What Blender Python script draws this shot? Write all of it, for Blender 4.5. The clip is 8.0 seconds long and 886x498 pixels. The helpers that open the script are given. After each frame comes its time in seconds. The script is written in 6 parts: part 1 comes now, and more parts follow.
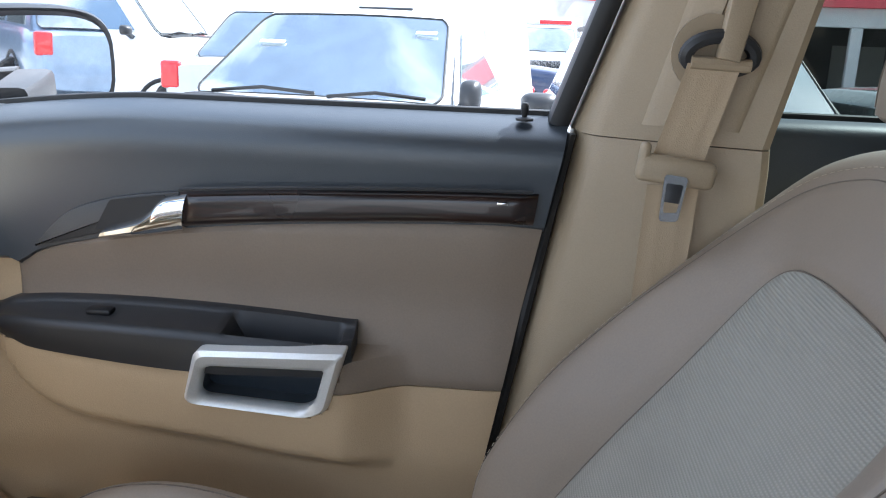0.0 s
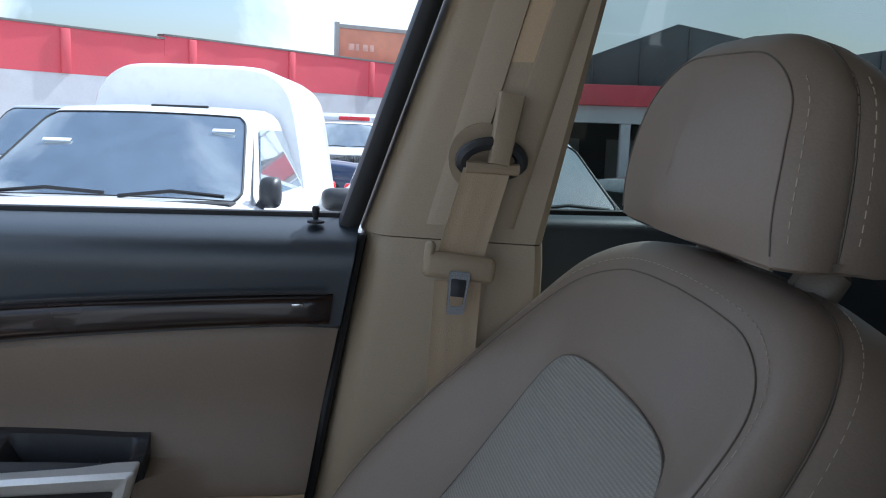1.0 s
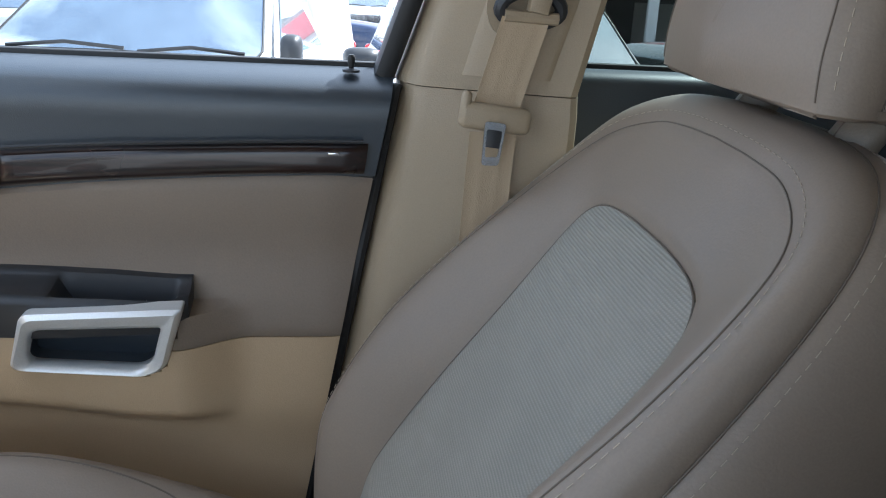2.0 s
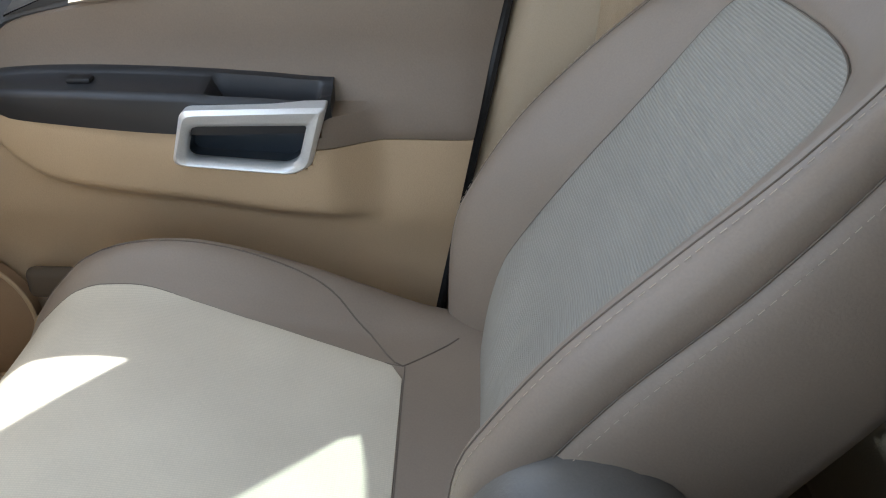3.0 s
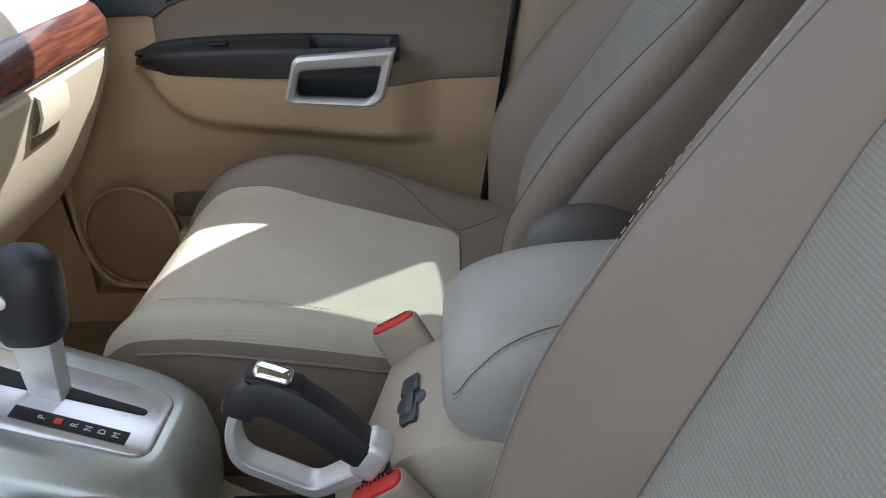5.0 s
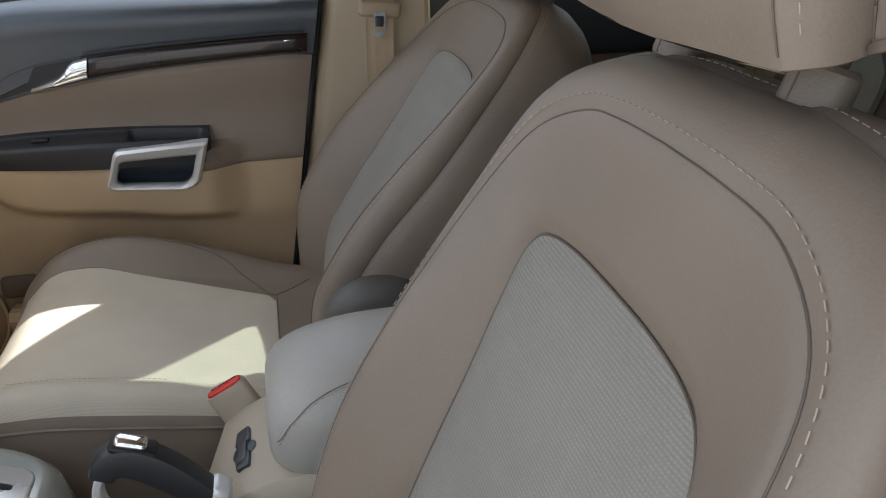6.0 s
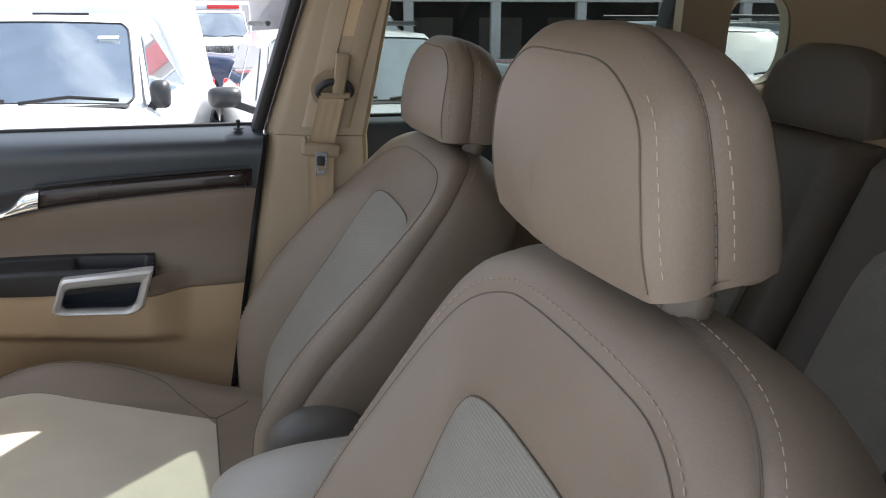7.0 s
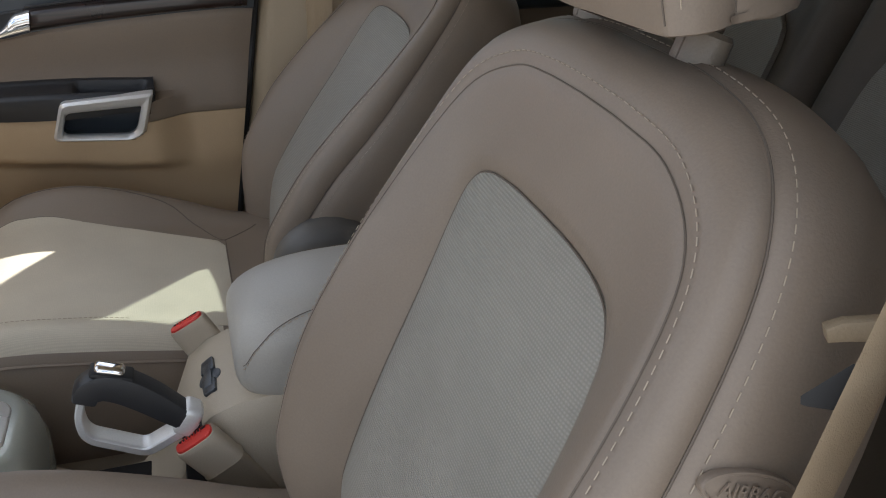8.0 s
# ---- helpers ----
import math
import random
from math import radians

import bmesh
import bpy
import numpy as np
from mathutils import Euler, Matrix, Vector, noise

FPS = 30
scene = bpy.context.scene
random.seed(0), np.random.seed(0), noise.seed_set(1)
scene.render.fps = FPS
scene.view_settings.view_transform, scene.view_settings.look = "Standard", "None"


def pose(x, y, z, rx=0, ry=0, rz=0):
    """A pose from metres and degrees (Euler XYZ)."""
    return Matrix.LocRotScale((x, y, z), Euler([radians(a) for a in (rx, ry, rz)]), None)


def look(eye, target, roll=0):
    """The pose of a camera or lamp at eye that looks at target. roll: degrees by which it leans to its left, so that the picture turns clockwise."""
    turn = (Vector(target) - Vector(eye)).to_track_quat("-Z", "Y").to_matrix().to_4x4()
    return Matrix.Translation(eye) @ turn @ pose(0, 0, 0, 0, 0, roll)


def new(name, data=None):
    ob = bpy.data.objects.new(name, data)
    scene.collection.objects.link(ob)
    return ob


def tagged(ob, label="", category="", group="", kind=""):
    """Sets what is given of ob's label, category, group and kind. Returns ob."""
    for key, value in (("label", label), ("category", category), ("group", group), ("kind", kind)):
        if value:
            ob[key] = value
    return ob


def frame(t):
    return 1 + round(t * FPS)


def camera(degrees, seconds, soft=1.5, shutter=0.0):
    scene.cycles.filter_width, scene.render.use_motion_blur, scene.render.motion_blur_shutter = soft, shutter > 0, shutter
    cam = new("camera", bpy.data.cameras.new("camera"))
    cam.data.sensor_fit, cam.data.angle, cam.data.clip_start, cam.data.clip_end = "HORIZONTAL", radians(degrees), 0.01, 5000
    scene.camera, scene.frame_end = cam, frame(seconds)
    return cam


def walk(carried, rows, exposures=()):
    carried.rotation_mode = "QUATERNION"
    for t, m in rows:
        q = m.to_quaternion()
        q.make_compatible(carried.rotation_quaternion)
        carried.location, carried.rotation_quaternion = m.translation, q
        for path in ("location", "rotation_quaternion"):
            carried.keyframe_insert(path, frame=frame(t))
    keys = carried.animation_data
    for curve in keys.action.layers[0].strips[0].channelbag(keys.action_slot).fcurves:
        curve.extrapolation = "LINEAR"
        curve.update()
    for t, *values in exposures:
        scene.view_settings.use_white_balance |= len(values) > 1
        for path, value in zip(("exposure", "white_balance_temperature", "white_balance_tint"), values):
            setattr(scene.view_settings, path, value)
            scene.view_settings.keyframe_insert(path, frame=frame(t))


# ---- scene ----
PATH = [
    (0, (-0.056, -0.146, 1.242), (-0.211, 1.765, 0.672), 2.1),
    (0.5, (-0.046, -0.16, 1.252), (0.031, 1.787, 0.803), 1.6),
    (1, (-0.043, -0.166, 1.255), (0.251, 1.783, 0.916), 2.4),
    (1.2, (-0.046, -0.169, 1.256), (0.249, 1.776, 0.894), 2.2),
    (2.3, (-0.067, -0.189, 1.229), (0.149, 1.649, 0.472), 3.7),
    (2.5, (-0.071, -0.196, 1.22), (0.093, 1.621, 0.4), 3.4),
    (3, (-0.082, -0.222, 1.202), (-0.094, 1.519, 0.218), 0.8),
    (3.5, (-0.128, -0.316, 1.104), (-0.188, 1.464, 0.194), -1.3),
    (4, (-0.15, -0.415, 1.084), (-0.349, 1.402, 0.273), -4.2),
    (4.2, (-0.144, -0.464, 1.075), (-0.347, 1.352, 0.262), -3.8),
    (5.3, (-0.111, -0.698, 1.213), (-0.036, 1.099, 0.338), -2.1),
    (5.5, (-0.109, -0.74, 1.241), (0.077, 1.049, 0.367), -1.6),
    (6, (-0.102, -0.813, 1.3), (0.265, 0.977, 0.486), -1.3),
    (6.5, (-0.113, -0.86, 1.362), (0.372, 0.966, 0.705), 0.1),
    (7, (-0.127, -0.88, 1.388), (0.425, 0.945, 0.786), 0.8),
    (7.5, (-0.139, -0.886, 1.368), (0.41, 0.898, 0.651), 1.3),
    (8, (-0.143, -0.903, 1.329), (0.376, 0.796, 0.41), 0.1),
]
EXPOSURES = [(0.0, 1.68, 5550, 8), (0.5, 1.18, 5250, 5), (1.0, 0.62, 5300, 7), (1.2, 0.66, 5350, 7), (2.5, 1.88, 5500, 5), (3.5, 1.82, 5750, 7), (4.2, 1.55, 5700, 8), (5.5, 1.05, 5900, 9), (6.5, 1.2, 6200, 10), (7.0, 1.12, 6100, 10), (7.5, 0.93, 6050, 10), (8.0, 0.97, 6150, 10)]
cam = camera(56.0, 8.0, soft=1.1)
walk(cam, [(t, look(eye, target, roll)) for t, eye, target, roll in PATH], EXPOSURES)

# ---- light ----
SUN = Vector((0.788, 0.616, 1.0)).normalized()
world = bpy.data.worlds.new("sky")
scene.world = world
world.use_nodes = True
sky = world.node_tree.nodes.new("ShaderNodeTexSky")
sky.sky_type, sky.sun_disc = "NISHITA", False
sky.sun_elevation = math.asin(SUN.z)
sky.sun_rotation = math.atan2(SUN.x, SUN.y)
sky.air_density, sky.dust_density = 1.0, 2.0
bg = world.node_tree.nodes["Background"]
bg.inputs["Strength"].default_value = 0.103
wn, wl = world.node_tree.nodes, world.node_tree.links
wtc, cloud, cramp, cmix = wn.new("ShaderNodeTexCoord"), wn.new("ShaderNodeTexNoise"), wn.new("ShaderNodeMapRange"), wn.new("ShaderNodeMix")
cloud.inputs["Scale"].default_value, cloud.inputs["Detail"].default_value, cloud.inputs["Distortion"].default_value = 4.5, 8, 0.5
cramp.inputs["From Min"].default_value, cramp.inputs["From Max"].default_value, cramp.inputs["To Max"].default_value = 0.41, 0.56, 0.92
cmix.data_type = "RGBA"
cmix.inputs["B"].default_value = (8.8, 9.0, 9.3, 1)
wl.new(wtc.outputs["Generated"], cloud.inputs["Vector"])
wl.new(cloud.outputs["Fac"], cramp.inputs["Value"])
wl.new(cramp.outputs["Result"], cmix.inputs["Factor"])
wl.new(sky.outputs["Color"], cmix.inputs["A"])
wl.new(cmix.outputs["Result"], bg.inputs["Color"])
sun_data = bpy.data.lights.new("sun", "SUN")
sun_data.energy, sun_data.angle, sun_data.color = 5.0, radians(0.6), (1.0, 0.95, 0.87)
sun = new("sun", sun_data)
sun.matrix_world = look(SUN * 50, (0, 0, 0))


# ---- materials ----
def mat(name, rgb, rough=0.5, metal=0.0, vary=0.12, scale=6.0, grain=0.0, grain_scale=500.0, coat=0.0, spec=0.5, dirt=0.0):
    """A surface with broad tone changes, fine grain relief and, where asked, dust."""
    m = bpy.data.materials.new(name)
    m.use_nodes = True
    n, l = m.node_tree.nodes, m.node_tree.links
    b = n["Principled BSDF"]
    b.inputs["Roughness"].default_value, b.inputs["Metallic"].default_value = rough, metal
    b.inputs["Coat Weight"].default_value, b.inputs["Specular IOR Level"].default_value = coat, spec
    tc = n.new("ShaderNodeTexCoord")
    big, fine = n.new("ShaderNodeTexNoise"), n.new("ShaderNodeTexNoise")
    big.inputs["Scale"].default_value, big.inputs["Detail"].default_value = scale, 4
    fine.inputs["Scale"].default_value, fine.inputs["Detail"].default_value = grain_scale, 3
    l.new(tc.outputs["Object"], big.inputs["Vector"])
    l.new(tc.outputs["Object"], fine.inputs["Vector"])
    ramp = n.new("ShaderNodeValToRGB")
    ramp.color_ramp.elements[0].position, ramp.color_ramp.elements[1].position = 0.3, 0.7
    lo, hi = [c * (1 - vary) for c in rgb], [min(1, c * (1 + vary)) for c in rgb]
    ramp.color_ramp.elements[0].color, ramp.color_ramp.elements[1].color = (*lo, 1), (*hi, 1)
    l.new(big.outputs["Fac"], ramp.inputs["Fac"])
    last = ramp.outputs["Color"]
    mix = n.new("ShaderNodeMix")
    mix.data_type, mix.blend_type = "RGBA", "MULTIPLY"
    mix.inputs["Factor"].default_value = 0.25
    l.new(last, mix.inputs["A"])
    l.new(fine.outputs["Color"], mix.inputs["B"])
    grey = n.new("ShaderNodeRGBToBW")
    l.new(fine.outputs["Color"], grey.inputs["Color"])
    add = n.new("ShaderNodeMath")
    add.operation, add.inputs[1].default_value = "ADD", 0.5
    l.new(grey.outputs["Val"], add.inputs[0])
    l.new(add.outputs["Value"], mix.inputs["B"])
    last = mix.outputs["Result"]
    if dirt:
        dust = n.new("ShaderNodeTexNoise")
        dust.inputs["Scale"].default_value, dust.inputs["Detail"].default_value = scale * 3, 8
        l.new(tc.outputs["Object"], dust.inputs["Vector"])
        r2 = n.new("ShaderNodeMapRange")
        r2.inputs["From Min"].default_value, r2.inputs["From Max"].default_value, r2.inputs["To Max"].default_value = 0.5, 0.8, dirt
        l.new(dust.outputs["Fac"], r2.inputs["Value"])
        dm = n.new("ShaderNodeMix")
        dm.data_type = "RGBA"
        dm.inputs["B"].default_value = (0.25, 0.21, 0.17, 1)
        l.new(r2.outputs["Result"], dm.inputs["Factor"])
        l.new(last, dm.inputs["A"])
        last = dm.outputs["Result"]
    l.new(last, b.inputs["Base Color"])
    rr = n.new("ShaderNodeMapRange")
    rr.inputs["To Min"].default_value, rr.inputs["To Max"].default_value = max(0.02, rough * 0.85), min(1, rough * 1.15)
    l.new(big.outputs["Fac"], rr.inputs["Value"])
    l.new(rr.outputs["Result"], b.inputs["Roughness"])
    if grain:
        bump = n.new("ShaderNodeBump")
        bump.inputs["Strength"].default_value, bump.inputs["Distance"].default_value = grain, 0.0012
        l.new(fine.outputs["Fac"], bump.inputs["Height"])
        l.new(bump.outputs["Normal"], b.inputs["Normal"])
    return m


def weave(name, rgb, axis_a, axis_b, period=0.0034, low=0.80, relief=0.7):
    """Ribbed seat cloth: two crossing rib directions in relief."""
    m = mat(name, rgb, 0.8, vary=0.06, scale=9, grain=0.0)
    n, l = m.node_tree.nodes, m.node_tree.links
    tc = n.new("ShaderNodeTexCoord")
    waves = []
    for axis in (axis_a, axis_b):
        w = n.new("ShaderNodeTexWave")
        w.bands_direction = axis
        w.inputs["Scale"].default_value = 2 * math.pi / (20 * period)
        w.inputs["Distortion"].default_value = 0.0
        l.new(tc.outputs["Object"], w.inputs["Vector"])
        waves.append(w)
    mul = n.new("ShaderNodeMath")
    mul.operation = "MULTIPLY"
    soft_rib = n.new("ShaderNodeMapRange")
    soft_rib.inputs["To Min"].default_value = 0.40
    l.new(waves[0].outputs["Fac"], soft_rib.inputs["Value"])
    l.new(soft_rib.outputs["Result"], mul.inputs[0])
    l.new(waves[1].outputs["Fac"], mul.inputs[1])
    bump = n.new("ShaderNodeBump")
    bump.inputs["Strength"].default_value, bump.inputs["Distance"].default_value = relief, 0.0014
    l.new(mul.outputs["Value"], bump.inputs["Height"])
    l.new(bump.outputs["Normal"], n["Principled BSDF"].inputs["Normal"])
    b = n["Principled BSDF"]
    old = b.inputs["Base Color"].links[0].from_socket
    mr = n.new("ShaderNodeMapRange")
    mr.inputs["To Min"].default_value, mr.inputs["To Max"].default_value = low, 1.06
    l.new(mul.outputs["Value"], mr.inputs["Value"])
    mx = n.new("ShaderNodeMix")
    mx.data_type, mx.blend_type = "RGBA", "MULTIPLY"
    mx.inputs["Factor"].default_value = 1
    l.new(old, mx.inputs["A"])
    l.new(mr.outputs["Result"], mx.inputs["B"])
    l.new(mx.outputs["Result"], b.inputs["Base Color"])
    return m


def pane_mat(name, rgb, gloss=0.07):
    """Thin tinted window glass: it lets light through in its tint and mirrors a little."""
    m = bpy.data.materials.new(name)
    m.use_nodes = True
    n, l = m.node_tree.nodes, m.node_tree.links
    n.remove(n["Principled BSDF"])
    clear, shine, mix = n.new("ShaderNodeBsdfTransparent"), n.new("ShaderNodeBsdfGlossy"), n.new("ShaderNodeMixShader")
    clear.inputs["Color"].default_value = (*rgb, 1)
    shine.inputs["Roughness"].default_value = 0.02
    mix.inputs["Fac"].default_value = gloss
    l.new(clear.outputs["BSDF"], mix.inputs[1])
    l.new(shine.outputs["BSDF"], mix.inputs[2])
    l.new(mix.outputs["Shader"], n["Material Output"].inputs["Surface"])
    return m


def wood_mat(name, dark, light, grain=(2.0, 40, 40), coat=0.8):
    m = mat(name, dark, 0.28, coat=coat)
    n, l = m.node_tree.nodes, m.node_tree.links
    tc, mp = n.new("ShaderNodeTexCoord"), n.new("ShaderNodeMapping")
    mp.inputs["Scale"].default_value = grain
    nz = n.new("ShaderNodeTexNoise")
    nz.inputs["Scale"].default_value, nz.inputs["Detail"].default_value = 3.5, 7
    nz.inputs["Distortion"].default_value = 1.2
    l.new(tc.outputs["Object"], mp.inputs["Vector"])
    l.new(mp.outputs["Vector"], nz.inputs["Vector"])
    r = n.new("ShaderNodeValToRGB")
    r.color_ramp.elements[0].position, r.color_ramp.elements[1].position = 0.35, 0.68
    r.color_ramp.elements[0].color, r.color_ramp.elements[1].color = (*dark, 1), (*light, 1)
    l.new(nz.outputs["Fac"], r.inputs["Fac"])
    l.new(r.outputs["Color"], n["Principled BSDF"].inputs["Base Color"])
    return m


LEATHER = mat("taupe_leather", (0.25, 0.199, 0.154), 0.47, vary=0.08, scale=6, grain=0.16, grain_scale=520)
LEATHER_DOOR = mat("taupe_door_cloth", (0.228, 0.178, 0.133), 0.6, vary=0.07, scale=5, grain=0.25, grain_scale=500)
CLOTH_BACK = weave("ribbed_seat_cloth", (0.345, 0.324, 0.280), "Y", "Z", 0.0029, 0.82, 0.5)
CLOTH_CUSHION = weave("cream_cushion_cloth", (0.60, 0.54, 0.43), "X", "Y", 0.0024, 0.95, 0.14)
BEIGE = mat("beige_plastic", (0.50, 0.366, 0.222), 0.5, vary=0.06, scale=4, grain=0.35, grain_scale=700)
# beige plastic lightened for the dash: sunlight is put into the colour
DASH = mat("sun_lightened_beige_plastic", (0.68, 0.585, 0.44), 0.5, vary=0.05, scale=4, grain=0.35, grain_scale=700)
PILLAR = mat("light_beige_plastic", (0.345, 0.272, 0.182), 0.5, vary=0.05, scale=4, grain=0.3, grain_scale=700)
CONSOLE = mat("pale_beige_plastic", (0.5, 0.43, 0.33), 0.5, vary=0.05, scale=5, grain=0.3, grain_scale=700)
DARK = mat("dark_grey_plastic", (0.034, 0.043, 0.055), 0.36, vary=0.05, scale=6, grain=0.2, grain_scale=800, spec=0.8)
CHARCOAL = mat("charcoal_plastic", (0.028, 0.029, 0.032), 0.42, vary=0.1, scale=6, grain=0.2, grain_scale=800)
BLACK = mat("black_rubber", (0.012, 0.012, 0.013), 0.55, vary=0.1)
SILVER = mat("satin_silver_plastic", (0.82, 0.82, 0.81), 0.34, metal=0.4, vary=0.04, grain=0.05)
CHROME = mat("chrome", (0.82, 0.81, 0.8), 0.08, metal=1.0, vary=0.02)
STEEL = mat("bright_steel", (0.6, 0.6, 0.62), 0.25, metal=1.0, vary=0.05)
RED = mat("red_plastic", (0.72, 0.055, 0.04), 0.38, vary=0.04)
WEBBING = mat("beige_webbing", (0.44, 0.34, 0.225), 0.75, vary=0.05, grain=0.5, grain_scale=900)
SEAM = mat("dark_seam_thread", (0.15, 0.122, 0.096), 0.8)
STITCH = mat("pale_stitching", (0.46, 0.38, 0.29), 0.7)
CARPET = mat("beige_carpet", (0.33, 0.25, 0.17), 0.95, vary=0.15, scale=20, grain=1.0, grain_scale=350)
LINER = mat("cream_roof_lining", (0.42, 0.36, 0.28), 0.9, vary=0.03, grain=0.4, grain_scale=500)
WOOD_DARK = wood_mat("dark_burr_wood", (0.005, 0.003, 0.003), (0.024, 0.009, 0.007), coat=0.35)
WOOD_RED = wood_mat("red_brown_wood", (0.075, 0.022, 0.012), (0.21, 0.07, 0.036), (40, 2.5, 40))
MIRROR = mat("mirror_glass", (0.9, 0.9, 0.9), 0.01, metal=1.0, vary=0.0)
TINT = pane_mat("tinted_glass", (0.54, 0.58, 0.56), 0.05)
# for unseen rear panes, tinted extra dark to keep light out of the cabin
TINT_DARK = pane_mat("light_blocking_dark_glass", (0.22, 0.24, 0.24))
WHITE_PRINT = mat("white_print", (0.8, 0.8, 0.8), 0.5, vary=0.02)
PAINT_WHITE = mat("white_car_paint", (0.84, 0.84, 0.84), 0.3, vary=0.03, coat=0.6, dirt=0.08)
PAINT_SILVER = mat("silver_car_paint", (0.45, 0.47, 0.5), 0.3, metal=0.5, vary=0.04, coat=0.6, dirt=0.1)
PAINT_BLUE = mat("dark_blue_car_paint", (0.02, 0.035, 0.09), 0.3, vary=0.05, coat=0.6, dirt=0.1)
PAINT_GREEN = mat("dark_green_car_paint", (0.015, 0.03, 0.026), 0.28, vary=0.05, coat=0.7, dirt=0.1)
# opaque panes; the pale blue base adds painted sky reflection to the real gloss
CAR_GLASS = mat("sky_tinted_car_glass", (0.30, 0.355, 0.385), 0.04, metal=0.45, vary=0.1, spec=0.9, coat=1.0)
CAR_GLASS.node_tree.nodes["Principled BSDF"].inputs["IOR"].default_value = 2.8
TYRE = mat("tyre_rubber", (0.02, 0.02, 0.02), 0.85, vary=0.15, dirt=0.4)
TAIL_RED = mat("red_lamp_lens", (0.6, 0.02, 0.025), 0.15, vary=0.05, coat=0.6)
LAMP_CLEAR = mat("clear_lamp_lens", (0.6, 0.62, 0.65), 0.1, vary=0.05, coat=0.8)
ASPHALT = mat("dusty_concrete_ground", (0.46, 0.44, 0.41), 0.9, vary=0.18, scale=0.6, grain=0.8, grain_scale=60)
# red paint, lightened a little to put glare and haze into the colour
WALL_RED = mat("hazed_red_painted_wall", (0.66, 0.10, 0.125), 0.8, vary=0.08, scale=0.5, grain=0.4, grain_scale=30, dirt=0.15)
WALL_GREY = mat("pale_grey_painted_wall", (0.6, 0.6, 0.62), 0.85, vary=0.07, scale=0.5, grain=0.4, grain_scale=30, dirt=0.2)
ORANGE = mat("faded_orange_panel", (0.62, 0.27, 0.17), 0.7, vary=0.15, scale=0.8, dirt=0.3)
CONCRETE = mat("weathered_concrete", (0.36, 0.35, 0.33), 0.85, vary=0.12, scale=1.0, grain=0.5, grain_scale=40, dirt=0.2)
ROOF_GREY = mat("dark_sheet_metal_roof", (0.14, 0.15, 0.15), 0.6, vary=0.15, scale=0.8, dirt=0.25)
# near-black wall colour carries the shade inside the open hall
SHADE = mat("hall_inner_shade", (0.1, 0.1, 0.1), 0.9, vary=0.2, scale=1.0)
# blue-grey tint puts the distance haze into the hill's colour
HILL = mat("haze_tinted_hillside", (0.2, 0.26, 0.3), 0.95, vary=0.2, scale=0.05)


# ---- mesh helpers ----
def finish(bm, name, material, sharp=38):
    me = bpy.data.meshes.new(name)
    bmesh.ops.recalc_face_normals(bm, faces=bm.faces)
    bm.to_mesh(me)
    bm.free()
    me.polygons.foreach_set("use_smooth", [True] * len(me.polygons))
    me.set_sharp_from_angle(angle=radians(sharp))
    me.materials.append(material)
    return me


def part(name, bm, material, parent=None, label="", m=None, sharp=38, kind=""):
    """Links a bmesh as one mesh object under a thing or under a part."""
    ob = new(name, finish(bm, name, material, sharp))
    if parent is not None:
        ob.parent = parent
    if m is not None:
        ob.matrix_basis = m
    return tagged(ob, label=label, kind=kind)


def thing(name, at, label, category, group="", kind=""):
    ob = new(name)
    ob.empty_display_size = 0.05
    ob.matrix_basis = at if isinstance(at, Matrix) else Matrix.Translation(at)
    return tagged(ob, label, category, group, kind)


def rbox(lo, hi, r=0.005, seg=2, bm=None):
    """A box with rounded edges."""
    out = bmesh.new()
    bmesh.ops.create_cube(out, size=1)
    for v in out.verts:
        v.co = Vector([(a + b) / 2 + c * (b - a) for a, b, c in zip(lo, hi, v.co)])
    r = min(r, 0.49 * min(b - a for a, b in zip(lo, hi)))
    if r > 0:
        bmesh.ops.bevel(out, geom=list(out.edges), offset=r, segments=seg, profile=0.5, affect="EDGES")
    return join(bm, out)


def join(bm, other):
    if bm is None:
        return other
    me = bpy.data.meshes.new("tmp")
    other.to_mesh(me)
    other.free()
    bm.from_mesh(me)
    bpy.data.meshes.remove(me)
    return bm


def moved(bm, m):
    bmesh.ops.transform(bm, matrix=m, verts=bm.verts)
    return bm


def grid(rows, ring=False, loop=False, caps=False, bm=None):
    """A skin over rows of points; ring closes each row, loop joins the last row to the first, caps fills the ends."""
    bm = bm or bmesh.new()
    vs = [[bm.verts.new(p) for p in row] for row in rows]
    nr, nc = len(vs), len(vs[0])
    for i in range(nr if loop else nr - 1):
        for j in range(nc if ring else nc - 1):
            a, b = vs[i], vs[(i + 1) % nr]
            bm.faces.new((a[j], a[(j + 1) % nc], b[(j + 1) % nc], b[j]))
    if caps:
        bm.faces.new(vs[0][::-1])
        bm.faces.new(vs[-1])
    return bm


def shell(rows, off, bm=None):
    """A skin with thickness: rows of points and the same rows moved by off."""
    off = Vector(off)
    n = len(rows[0])
    front = [[Vector(p) for p in r] for r in rows]
    closed = [[*r, *[p + off for p in reversed(r)]] for r in front]
    return grid(closed, ring=True, caps=True, bm=bm)


